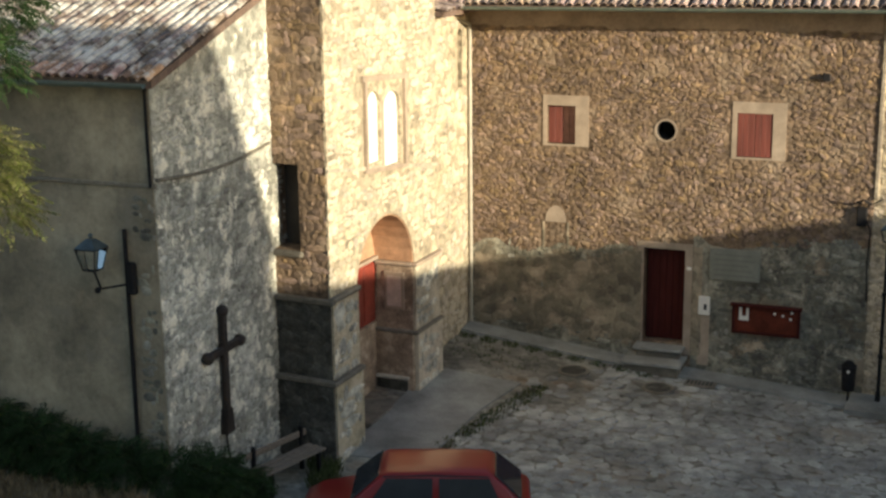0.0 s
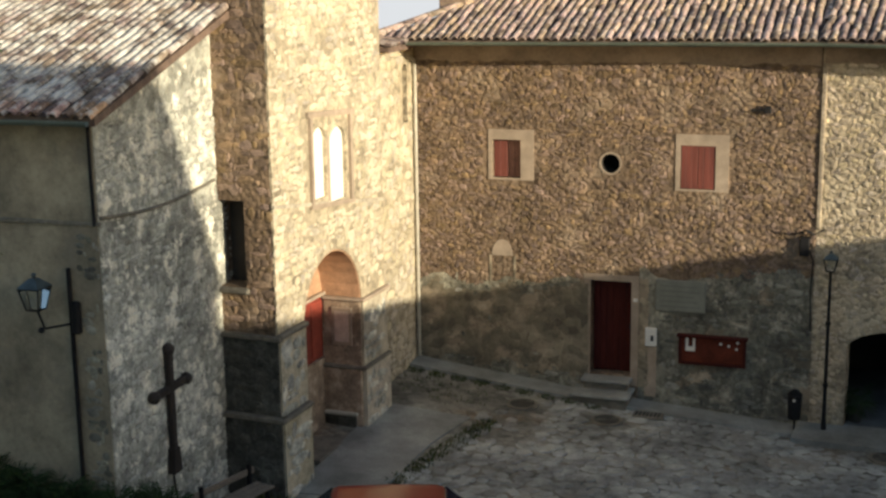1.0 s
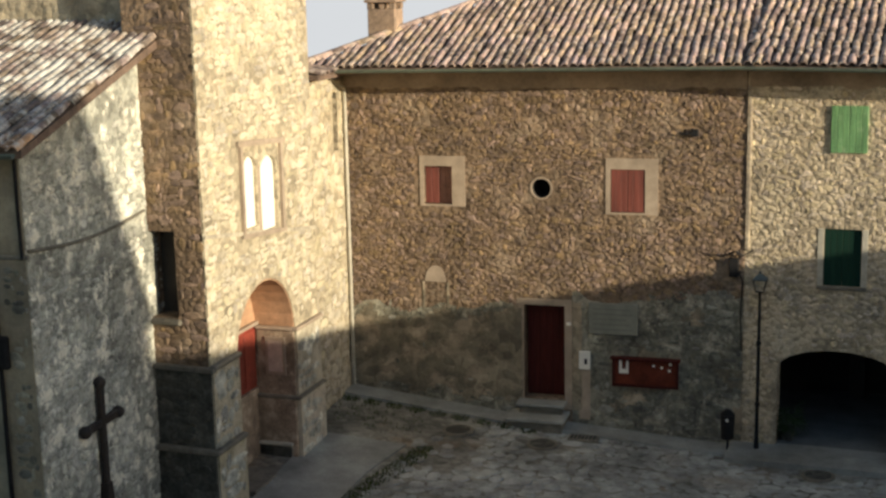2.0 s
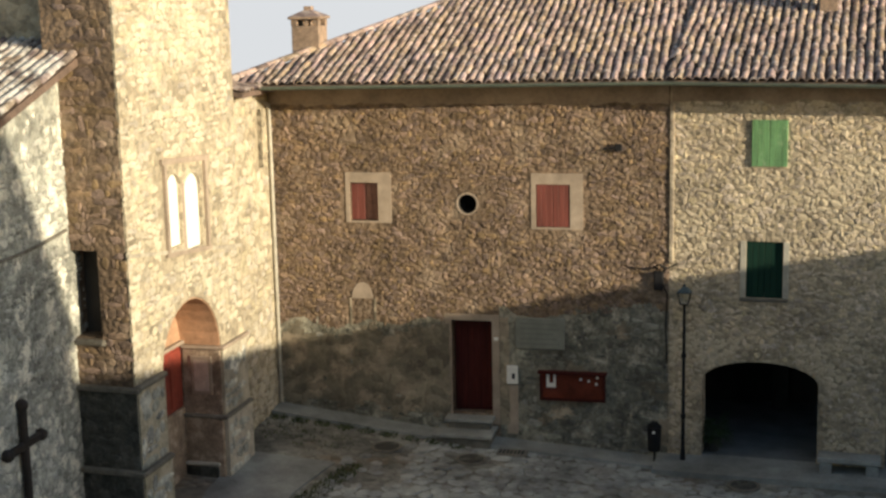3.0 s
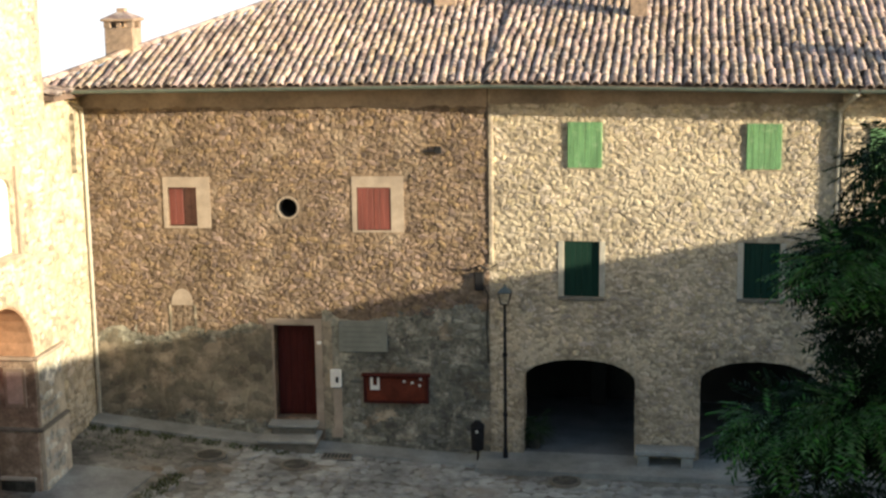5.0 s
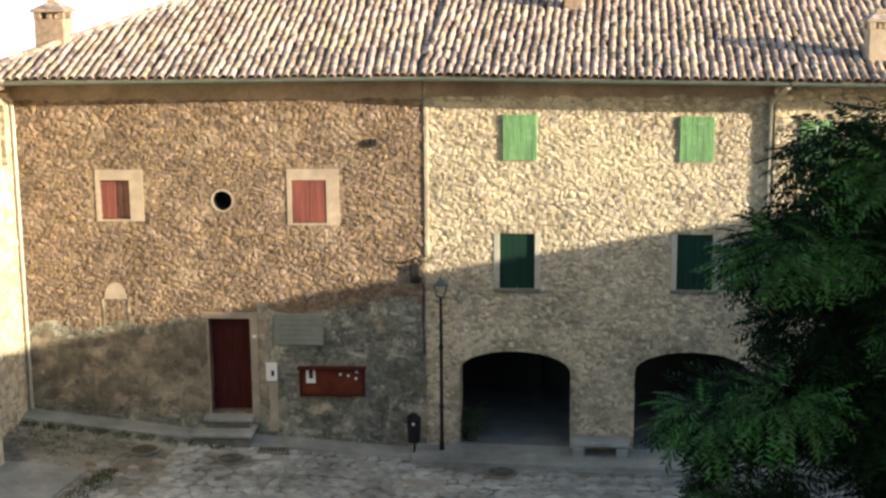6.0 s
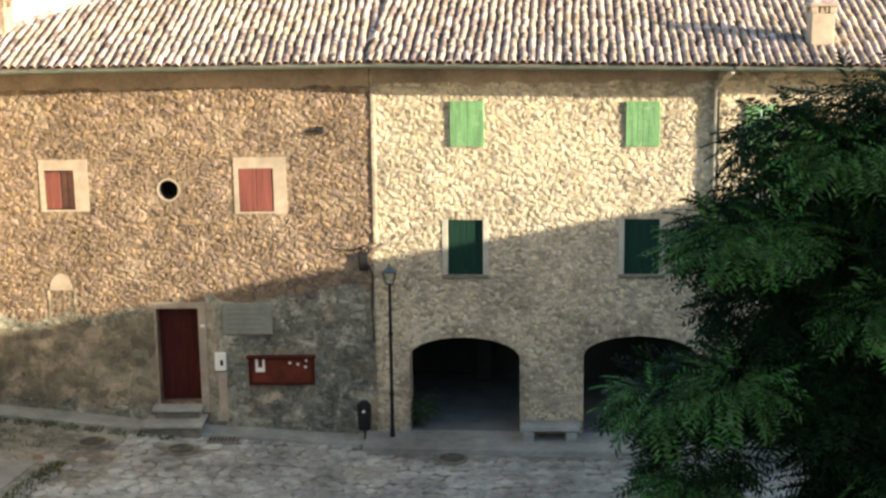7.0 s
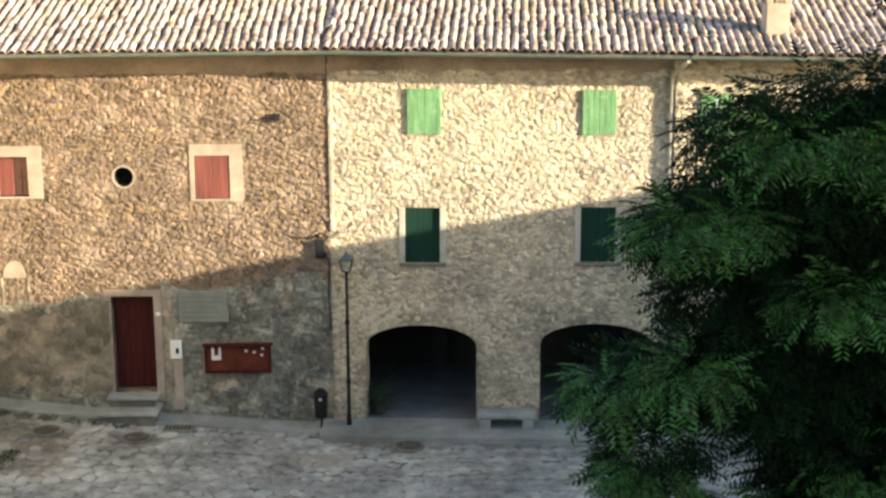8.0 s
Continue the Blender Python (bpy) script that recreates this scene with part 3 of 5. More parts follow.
part("door_frame", dj, M_TRIM, door, "pale plaster door surround")
steps = thing("door_steps", F_A @ pose(4.35, 0, 0), "two worn grey stone steps before the red door", "steps")
for lo, hi, front, a, b in ((0.26, 0.50, -0.40, -0.50, 0.56), (-0.2, 0.27, -0.78, -0.66, 0.62)):
    part("tread", slab(a, b, front, 0.0, hi - 0.075, hi, bevel=0.015), M_PAVE, steps)
    # darker than the tread: the shade under its edge is put into the colour
    part("riser", slab(a + 0.06, b - 0.06, front + 0.09, 0.0, lo, hi - 0.076), M_DARK_TRIM, steps)

# blind niche, patched with pale plaster
pts = [(u, 0, z) for u, z in arch_points(1.76, 2.24, 3.02, 0.36)]
part("blind_arch", prism(pts, (0, -0.012, 0), (0, 0.02, 0)), M_TRIM, house, "pale plaster patch of a walled-up arch")
for u in (1.70, 2.25):
    part("blind_arch_jamb", slab(u, u + 0.05, -0.016, 0.02, 2.42, 3.02, bevel=0.005), M_PLASTER_TAN, house)

# plaque, notice board, meter box
plaque = thing("stone_plaque", F_A @ pose(5.38, 0, 2.03), "grey stone plaque with illegible carved lines", "plaque")
part("slab", slab(0, 1.05, -0.05, 0.01, 0, 0.68), M_PLAQUE, plaque)
for k in range(5):
    part("carved_line", slab(0.1, 0.95 - 0.07 * (k % 3), -0.054, -0.04, 0.1 + k * 0.11, 0.125 + k * 0.11, bevel=0), M_LETTER, plaque)

board = thing("notice_board", F_A @ pose(5.90, 0, 0.92), "red notice board with a small white paper", "notice board")
part("panel", slab(0.04, 1.36, -0.04, 0.0, 0.03, 0.6), M_BOARD, board)
bf = bmesh.new()
box(bf, 0, 1.40, -0.09, 0.0, 0.0, 0.035)
box(bf, 0, 0.04, -0.09, 0.0, 0.035, 0.6)
box(bf, 1.36, 1.40, -0.09, 0.0, 0.035, 0.6)
part("frame", bf, M_RED_DOOR, board)
part("hood", slab(-0.04, 1.44, -0.16, 0.0, 0.6, 0.65), M_RED_DOOR, board)
pp = bmesh.new()
box(pp, 0.14, 0.20, -0.047, -0.041, 0.28, 0.56)
box(pp, 0.29, 0.34, -0.047, -0.041, 0.28, 0.56)
box(pp, 0.20, 0.29, -0.047, -0.041, 0.28, 0.38)
part("paper", pp, M_WHITE, board, "white paper")
for a, b in ((1.02, 0.42), (1.18, 0.36), (1.2, 0.5), (0.85, 0.45)):
    part("paper", slab(a, a + 0.05, -0.046, -0.041, b, b + 0.05, bevel=0), M_WHITE, board)

meter = thing("meter_box", F_A @ pose(5.18, 0, 1.24), "small white meter box on the wall", "meter box")
part("body", slab(0, 0.24, -0.08, 0.0, 0, 0.40), M_WHITE, meter)
part("window", slab(0.12, 0.18, -0.085, -0.07, 0.12, 0.24, bevel=0), M_IRON, meter)
part("plaster_patch", slab(5.17, 5.42, -0.012, 0.02, 0.1, 1.22, bevel=0.006), M_TRIM, house, "pale plaster patch")
bell = thing("door_bell", F_A @ pose(4.9, 0, 2.18), "small white door bell plate", "bell")
part("plate", slab(0, 0.1, -0.03, 0, 0, 0.07), M_WHITE, bell)
stub = thing("iron_bracket", F_A @ pose(7.5, 0, 6.33), "short dark iron bracket in a wall hole", "bracket")
part("rod", tube(bmesh.new(), (-0.25, -0.12, 0.0), (0.06, -0.1, 0.02), 0.018), M_IRON, stub)
part("socket", slab(0, 0.14, -0.12, 0.0, -0.05, 0.1), M_IRON, stub)

# ---------------------------------------------------------------- the pale stone house with the arcade
LEN_B = 7.05
house_b = thing("arcade_house", F_B, "pale rubble stone house with green shutters and arcade", "house")
G1, G2 = (1.63, 2.33, 6.0, 6.93, 0), (5.20, 5.88, 6.0, 6.91, 0)
D1, D2 = (1.56, 2.29, 3.30, 4.47, 0), (5.20, 5.92, 3.34, 4.50, 0)
AR1, AR2 = (0.71, 3.05, -0.9, 1.95, 0.45), (4.39, 6.75, -0.9, 2.02, 0.45)
holes_b = [G1, G2, D1, D2, AR1, AR2]
part("wall", wall_mesh(0, LEN_B, -0.9, 7.66, holes_b, 0.55), M_MORTAR_B, house_b)
eave_band(house_b, LEN_B, 7.3, 7.64, 8)
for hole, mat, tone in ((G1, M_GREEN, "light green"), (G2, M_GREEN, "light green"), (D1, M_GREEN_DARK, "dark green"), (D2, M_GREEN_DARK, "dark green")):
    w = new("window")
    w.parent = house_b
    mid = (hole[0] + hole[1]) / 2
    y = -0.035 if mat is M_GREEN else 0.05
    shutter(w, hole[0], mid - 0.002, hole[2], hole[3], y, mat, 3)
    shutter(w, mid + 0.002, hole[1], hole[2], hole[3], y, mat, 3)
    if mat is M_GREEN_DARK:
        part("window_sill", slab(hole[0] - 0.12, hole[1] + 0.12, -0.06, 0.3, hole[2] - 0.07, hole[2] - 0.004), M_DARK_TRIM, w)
        for a_, b_ in ((hole[0] - 0.12, hole[0] - 0.002), (hole[1] + 0.002, hole[1] + 0.12)):
            part("window_jamb", slab(a_, b_, -0.018, 0.02, hole[2], hole[3], bevel=0.006), M_JAMB_PALE, w, "pale plaster jamb")
    else:
        part("window_sill", slab(hole[0] - 0.02, hole[1] + 0.02, -0.02, 0.3, hole[2] - 0.04, hole[2] - 0.004), M_STONE_B, w)
        for z_ in (hole[2] + 0.14, hole[3] - 0.16):
            part("hinge", slab(hole[0] + 0.01, hole[1] - 0.01, -0.058, -0.047, z_, z_ + 0.025, bevel=0), M_GREEN, w)
    part("window_backing", slab(hole[0], hole[1], 0.5, 0.54, hole[2], hole[3]), M_RECESS_SHADE, w)
# the passage behind the arches; its shade is put into near-black surfaces
part("passage_wall", slab(0.1, 12.5, 4.2, 4.4, -0.9, 3.0), M_RECESS_SHADE, house_b)
part("passage_end", slab(0.0, 0.12, 0.56, 4.2, -0.9, 3.0), M_RECESS_SHADE, house_b)
part("passage_ceiling", slab(0.1, 12.5, 0.56, 4.2, 2.6, 2.8), M_RECESS_SHADE, house_b)
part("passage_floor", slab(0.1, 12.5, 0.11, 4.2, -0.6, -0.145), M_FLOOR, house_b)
part("passage_end", slab(12.5, 12.62, 0.56, 4.2, -0.9, 3.0), M_RECESS_SHADE, house_b)
part("passage_pier", slab(1.9, 2.25, 3.6, 4.2, -0.12, 2.6), M_RECESS_SHADE, house_b)

# the wing beyond the downpipe stands a little proud
wing = thing("end_house", F_B @ pose(7.05, -0.14, 0), "pale stone house end behind the tree", "house")
HW = (0.52, 1.12, 5.9, 6.85, 0)
part("wall", wall_mesh(0, 5.6, -0.9, 7.72, [HW, (1.3, 3.4, -0.9, 2.0, 0.5)], 0.6), M_MORTAR_B, wing)
ww = new("window")
ww.parent = wing
shutter(ww, 0.5, 0.82, 5.9, 6.85, -0.035, M_GREEN, 3)
shutter(ww, 0.83, 1.15, 5.9, 6.85, -0.035, M_GREEN, 3)

# ---------------------------------------------------------------- roofs over both houses
SLOPE = 0.30
ROOF_A = new("roof")
ROOF_A.parent = house
ea, za = -0.88, 7.75
rid = 4.6
EAVE_OUT = 0.3


def eave_a(u):
    """The eave line of the brown house: it leans out towards the church."""
    return ea - EAVE_OUT * (LEN_A - u) / LEN_A


pa = [(-0.55, eave_a(-0.55), za - 0.02), (LEN_A, ea, za + 0.02), (LEN_A + 0.5, rid, za + (rid - ea) * SLOPE), (3.5, rid, za + (rid - ea) * SLOPE)]
part("roof_slab", prism(pa, (0, 0, -0.1), (0, 0, 0)), M_TILE_DARK, ROOF_A)
pb = [(-0.55, eave_a(-0.55), za - 0.02), (3.5, rid, za + (rid - ea) * SLOPE), (-0.55, 9.0, za)]
part("roof_hip", prism(pb, (0, 0, -0.1), (0, 0, 0)), M_TILE_DARK, ROOF_A)
pr = [(3.5, rid, za + (rid - ea) * SLOPE), (LEN_A, rid, za + (rid - ea) * SLOPE), (LEN_A, 9.8, za), (-0.55, 9.0, za)]
part("roof_back", prism(pr, (0, 0, -0.1), (0, 0, 0)), M_TILE_DARK, ROOF_A)
cols = []
u = -0.45
L = (rid - ea) * math.hypot(1, SLOPE)
while u < LEN_A - 0.05:
    ln = L if u > 3.5 else L * max(0.04, (u + 0.55) / 4.05)
    cols.append(((u, eave_a(u) - 0.06, za - 0.02 * (LEN_A - u) / LEN_A), ln + 0.3 * (u < 3.5) * ln / L))
    u += 0.178
for k in range(3):
    y = ea + (rid - ea) * (0.2 + 0.32 * k)
    cols.append(((LEN_A + 0.04 + 0.175 * k, y, za + (y - ea) * SLOPE), (rid - y) * 1.04))
tiled_roof(ROOF_A, cols, (0, 1, SLOPE), 11)
ROOF_B = new("roof")
ROOF_B.parent = house_b
zb = [7.77, 7.60]
pbb = [(0.0, ea, zb[0]), (12.6, ea, zb[1]), (12.6, rid + 0.4, zb[1] + 0.1 + (rid - ea) * SLOPE), (0.0, rid, zb[0] + (rid - ea) * SLOPE)]
part("roof_slab", prism(pbb, (0, 0, -0.1), (0, 0, 0)), M_TILE_DARK, ROOF_B)
cols = []
u = 0.1
while u < 12.5:
    cols.append(((u, ea - 0.06, zb[0] + (zb[1] - zb[0]) * u / 12.6), L))
    u += 0.178
tiled_roof(ROOF_B, cols, (0, 1, SLOPE), 12)


# ridge tiles
def ridge(parent, a, b, seed):
    rng = random.Random(seed)
    me = bpy.data.meshes.get("ridge_tile")
    if not me:
        v, f = tile_shape(0.45, 0.13, 0.11)
        me = bpy.data.meshes.new("ridge_tile")
        me.from_pydata(v, [], f)
        me.materials.append(M_TILE)
    a, b = Vector(a), Vector(b)
    d = (b - a).normalized()
    s = d.cross(Vector((0, 0, 1))).normalized()
    rot = Matrix((s, d, s.cross(d))).transposed().to_4x4()
    for k in range(int((b - a).length / 0.38)):
        ob = new("ridge_tile", me)
        ob.parent = parent
        ob.matrix_basis = Matrix.Translation(a + d * 0.38 * k + Vector((0, 0, 0.05))) @ rot @ pose(0, 0, 0, 2, rng.uniform(-5, 5), rng.uniform(-4, 4))


top = za + (rid - ea) * SLOPE
ridge(ROOF_A, (-0.5, eave_a(-0.5), za - 0.02), (3.5, rid, top), 1)
ridge(ROOF_A, (3.5, rid, top), (LEN_A + 0.5, rid, top), 2)
ridge(ROOF_B, (0, rid, top), (12.4, rid + 0.3, top - 0.1), 3)


def gutter(parent, a, b, r=0.07):
    bm = bmesh.new()
    a, b = Vector(a), Vector(b)
    n = 8
    rows = []
    for p in (a, b):
        rows.append([[bm.verts.new(p + Vector((0, -q * math.cos(math.pi * k / n), -q * math.sin(math.pi * k / n)))) for k in range(n + 1)] for q in (r, r - 0.012)])
    for q in (0, 1):
        for k in range(n):
            bm.faces.new((rows[0][q][k], rows[0][q][k + 1], rows[1][q][k + 1], rows[1][q][k]))
    for k in (0, n):
        bm.faces.new((rows[0][0][k], rows[0][1][k], rows[1][1][k], rows[1][0][k]))
    bmesh.ops.recalc_face_normals(bm, faces=bm.faces)
    return part("gutter", bm, M_GUTTER, parent)


gutter(house, (-0.5, eave_a(-0.5) - 0.09, za - 0.04), (LEN_A, ea - 0.09, za))
gutter(house_b, (0, ea - 0.09, zb[0] - 0.02), (7.2, ea - 0.09, zb[0] - 0.12))
gutter(house_b, (7.25, ea - 0.09, zb[0] - 0.12), (12.6, ea - 0.09, zb[1] - 0.02))


def pipe_run(name, parent, pts, r, material, label=""):
    return part(name, sweep(pts, r, 10), material, parent, label)


pipe_run("downpipe", house, [(-0.1, eave_a(-0.1) - 0.06, za - 0.1), (0.06, -0.12, 7.25), (0.06, -0.08, 6.9), (0.06, -0.08, 0.6)], 0.045, M_PIPE, "pale metal downpipe")
pipe_run("downpipe", house_b, [(7.2, ea - 0.06, zb[0] - 0.2), (6.98, -0.14, 7.2), (6.98, -0.08, 6.9), (6.98, -0.08, -0.2)], 0.045, M_PIPE, "pale metal downpipe")


def chimney(m, w, d, h, label, mat=None):
    mat = mat or M_BRICK
    c = thing("chimney", m, label, "chimney", "chimneys on the tiled roofs")
    part("shaft", slab(-w / 2, w / 2, -d / 2, d / 2, -0.5, h * 0.78, bevel=0.015), mat, c)
    for sx in (-1, 1):
        for sy in (-1, 1):
            part("post", slab(sx * w * 0.4 - 0.07, sx * w * 0.4 + 0.07, sy * d * 0.4 - 0.07, sy * d * 0.4 + 0.07, h * 0.78, h * 0.9), mat, c)
    part("post", slab(-0.06, 0.06, -d * 0.45, d * 0.45, h * 0.78, h * 0.9), mat, c)
    e = 0.06
    part("cap", slab(-w / 2 - e, w / 2 + e, -d / 2 - e, d / 2 + e, h * 0.9, h * 0.95), mat, c)
    bm = bmesh.new()
    bmesh.ops.create_cone(bm, cap_ends=True, segments=4, radius1=(w / 2 + e) * 1.35, radius2=0.1, depth=h * 0.12,
                          matrix=Matrix.Translation((0, 0, h * 1.01)) @ pose(0, 0, 0, 0, 0, 45))
    part("cap_roof", bm, M_TILE, c)
    part("finial", slab(-0.09, 0.09, -0.09, 0.09, h * 1.06, h * 1.13), mat, c)
    return c


chimney(pose(-9.72, 29.65, 7.95), 0.62, 0.62, 1.2, "tall plastered brick chimney with a vented tiled cap")
chimney(pose(-3.0, 32.6, 9.0), 0.5, 0.5, 1.2, "square brick chimney near the roof ridge")
chimney(pose(1.35, 31.5, 8.7), 0.38, 0.38, 1.3, "slender pale brick chimney on the tiled roof")
chimney(pose(7.2, 28.15, 7.77), 0.46, 0.42, 1.1, "short pale plastered chimney on the roof", M_TRIM)

# ---------------------------------------------------------------- church: tower, west front, side wall
church = thing("church", pose(-11.18, 17.28, 0), "old stone church with plastered side and tiled roof", "church")
inv = Matrix.Translation((11.18, -17.28, 0))


def sub(name, f):
    ob = new(name)
    ob.parent = church
    ob.matrix_basis = inv @ f
    return ob


# west front (faces the square)
front = sub("west_front", F_G)
gp = [(0, 0, -0.5), (7.5, 0, -0.5), (7.5, 0, 7.3 + 7.5 * 0.31), (0, 0, 7.3)]
part("wall", prism(gp, (0, 0, 0), (0, 0.6, 0)), M_MORTAR_G, front)
side = sub("side_wall", F_W)
part("wall", slab(0, 14.218, 0.003, 0.6, -0.5, 7.3, bevel=0), M_PLASTER, side, "plastered side wall")
part("corner_plaster", slab(14.2, 14.80, -0.02, 0.002, -0.5, 7.3, bevel=0), M_PLASTER, side)
part("string_course", slab(0, 14.86, -0.05, 0.01, 5.74, 5.80), M_DARK_TRIM, side)
part("cable", sweep([(0.46 * k, -0.03, 5.86 - 0.12 * math.sin(math.pi * k / 8) - 0.004 * k) for k in range(9)], 0.03), M_DARK_TRIM, front, "dark cable along the wall")
part("conduit", sweep([(14.76, -0.04, 7.25), (14.76, -0.045, 6.4), (14.77, -0.045, 5.75)], 0.025), M_IRON, side, "dark conduit at the wall corner")
# roof
c_roof = sub("church_roof", pose(-11.0, 17.0, 7.38))
cp = [(0.12, -0.12, 0), (0.12, 7.5, 7.5 * 0.31), (-15, 7.5, 7.5 * 0.31), (-15, -0.12, 0)]
part("roof_slab", prism(cp, (0, 0, -0.12), (0, 0, 0)), M_TILE_DARK, c_roof)
cols = []
u = 0.06
while u > -9.5:
    cols.append(((u, -0.22, -0.02), 7.6))
    u -= 0.178
# first row redder: sun on the tile ends is put into the colour
tiled_roof(c_roof, cols, (0, 1, 0.31), 13, material=M_TILE_OLD, eave=M_TILE_EAVE)
gutter(c_roof, (-15, -0.3, -0.06), (0.1, -0.3, -0.04))

# tower
tower = sub("tower", F_T)
TW = 4.66
ARCH = (1.02, 3.52, -0.5, 4.18, 1.2)
BIF1, BIF2 = (1.60, 2.14, 5.22, 6.52, 0.24), (2.30, 2.98, 5.06, 6.44, 0.26)
part("wall", wall_mesh(0.62, TW, -0.5, 14.0, [ARCH, BIF1, BIF2], 0.915), M_MORTAR_T, tower)
part("tower_corner", slab(0.032, 0.618, 0.0, 0.12, -0.5, 14.0, bevel=0), M_MORTAR_T, tower)
core = bmesh.new()
box(core, 0.66, TW, 0.92, 4.2, -0.5, 14.0)
part("tower_core", core, M_MORTAR_T, tower)
for hole in (BIF1, BIF2):
    part("window_panel", slab(hole[0] - 0.02, hole[1] + 0.02, 0.07, 0.12, hole[2] - 0.02, hole[3] + 0.02), M_WHITE, tower, "white panel closing the window light")
for name_, pts_ in (("hood_mould", [(1.36, 0, 6.74), (3.30, 0, 6.60), (3.30, 0, 6.70), (1.36, 0, 6.84)]), ("window_jamb", [(1.44, 0, 5.15), (1.53, 0, 5.15), (1.53, 0, 6.74), (1.44, 0, 6.74)]),
                    ("window_jamb", [(3.10, 0, 4.98), (3.19, 0, 4.98), (3.19, 0, 6.61), (3.10, 0, 6.61)]), ("window_sill", [(1.40, 0, 5.10), (3.24, 0, 4.92), (3.24, 0, 5.0), (1.40, 0, 5.18)]),
                    ("string_course", [(0.0, 0, 5.36), (4.66, 0, 4.70), (4.66, 0, 4.77), (0.0, 0, 5.43)])):
    part(name_, prism(pts_, (0, -0.04 if name_ == "string_course" else -0.06, 0), (0, 0.02, 0)), M_TRIM if name_ != "string_course" else M_STONE_T, tower)
part("colonnette", tube(bmesh.new(), (2.23, 0.02, 5.1), (2.23, 0.02, 6.3), 0.05), M_TRIM, tower)
# buttress stages below the ledges, on both sides of the deep portal
for lo, hi, out in ((1.66, 3.08, 0.05), (-0.5, 1.60, 0.11)):
    st = bmesh.new()
    box(st, 0.06 - out, 1.0, -out, 0.02, lo, hi)
    part("buttress", st, M_STONE_T, tower)
for lo, hi, out in ((1.58, 2.90, 0.03), (-0.5, 1.52, 0.07)):
    st = bmesh.new()
    box(st, 3.524, TW + out, -out, 0.02, lo, hi)
    part("buttress", st, M_STONE_T, tower)
    part("jamb_stone", slab(3.522 - out, 3.53, 0.022, 0.82, lo, hi), M_JAMB, tower, "brown stained stone jamb")
for z, out in ((3.08, 0.12), (1.60, 0.17)):
    part("ledge", slab(0.06 - out, 1.0, -out, 0.02, z, z + 0.09, bevel=0.025), M_DARK_TRIM, tower)
for z, out, mt in ((2.90, 0.10, M_TRIM), (1.52, 0.11, M_DARK_TRIM)):
    part("ledge", slab(3.52 - out, TW + 0.06, -out, 0.021, z, z + 0.07, bevel=0.02), mt, tower)
    part("ledge", slab(3.52 - out, 3.53, 0.021, 0.82, z, z + 0.07, bevel=0.015), mt, tower)
pdoor = new("portal_door")
pdoor.parent = tower
part("door_leaf", slab(1.04, 2.27, 0.85, 0.905, 1.72, 2.98), M_RED_BRIGHT, pdoor, "red painted leaf")
part("door_leaf", slab(2.275, 3.50, 0.85, 0.905, 1.72, 2.98), M_RED_BRIGHT, pdoor, "red painted leaf")
for k in range(4):
    part("door_panel", slab(1.14 + k * 0.61, 1.60 + k * 0.61, 0.832, 0.85, 1.80, 2.90), M_RED_BRIGHT, pdoor)
part("portal_base", slab(1.03, 3.51, 0.82, 0.91, 0.2, 1.70), M_JAMB, tower)
# lunette and lining: warm bounced light is put into their ochre colour
part("lunette", prism([(u, 0, z) for u, z in arch_points(1.03, 3.51, 3.06, 1.08)], (0, 0.84, 0), (0, 0.91, 0)), M_LUNETTE, tower, "lunette with orange bounced light put into its colour")
rim, inner = arch_points(1.025, 3.515, 2.98, 1.195), arch_points(1.05, 3.49, 2.98, 1.17)
part("arch_lining", prism([(u, 0, z) for u, z in rim] + [(u, 0, z) for u, z in inner[::-1]], (0, 0.02, 0), (0, 0.84, 0)), M_LUNETTE, tower, "smooth arch plaster, ochre for the bounced light")
part("lintel", slab(1.03, 3.51, 0.76, 0.91, 2.985, 3.055), M_TRIM, tower)
part("threshold", slab(1.6, 3.44, 0.06, 0.91, -0.3, 0.3), M_DARK_TRIM, tower)
part("jamb_ledge", slab(3.36, 3.53, 0.1, 0.82, 0.56, 0.63, bevel=0.02), M_JAMB_PALE, tower)
part("jamb_foot", slab(3.42, 3.53, 0.14, 0.82, -0.3, 0.56), M_BLACKISH, tower)
poster = thing("portal_poster", F_T @ pose(3.478, 0.2, 1.98), "faded paper notice in a pale frame", "notice")
part("frame", slab(-0.02, 0.012, 0, 0.44, 0, 0.78), M_TRIM, poster)
part("sheet", slab(-0.027, -0.02, 0.07, 0.37, 0.08, 0.70, bevel=0), M_PAPER, poster)
# tower side with the deep slot; its dimmer light is put into browner stone
slot = sub("tower_side", F_S)
SLOT = (-0.03, 0.52, 3.95, 5.46, 0)
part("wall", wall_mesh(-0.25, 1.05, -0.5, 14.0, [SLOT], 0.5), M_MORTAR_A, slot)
part("slot_back", slab(-0.06, 0.58, 0.44, 0.49, 3.9, 5.5), M_RECESS_SHADE, slot)
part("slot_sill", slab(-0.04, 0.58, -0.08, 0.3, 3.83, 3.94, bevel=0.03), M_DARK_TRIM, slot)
# low on this side, dark stain and shade are both in the buttress colour
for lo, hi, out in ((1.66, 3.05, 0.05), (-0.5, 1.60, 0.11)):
    part("buttress", slab(0.0, 1.06 + out, -out, 0.02, lo, hi), M_BLACKISH, slot)
for z, out in ((3.05, 0.12), (1.60, 0.17)):
    part("ledge", slab(0.0, 1.08 + out, -out, 0.02, z, z + 0.09), M_DARK_TRIM, slot)
# link wall between tower and house
link = sub("link_wall", F_K)
LWIN = (2.55, 2.85, 5.95, 7.2, 0.15)
part("wall", wall_mesh(0.0, 3.25, -0.5, 7.6, [LWIN], 0.5), M_MORTAR_T, link)
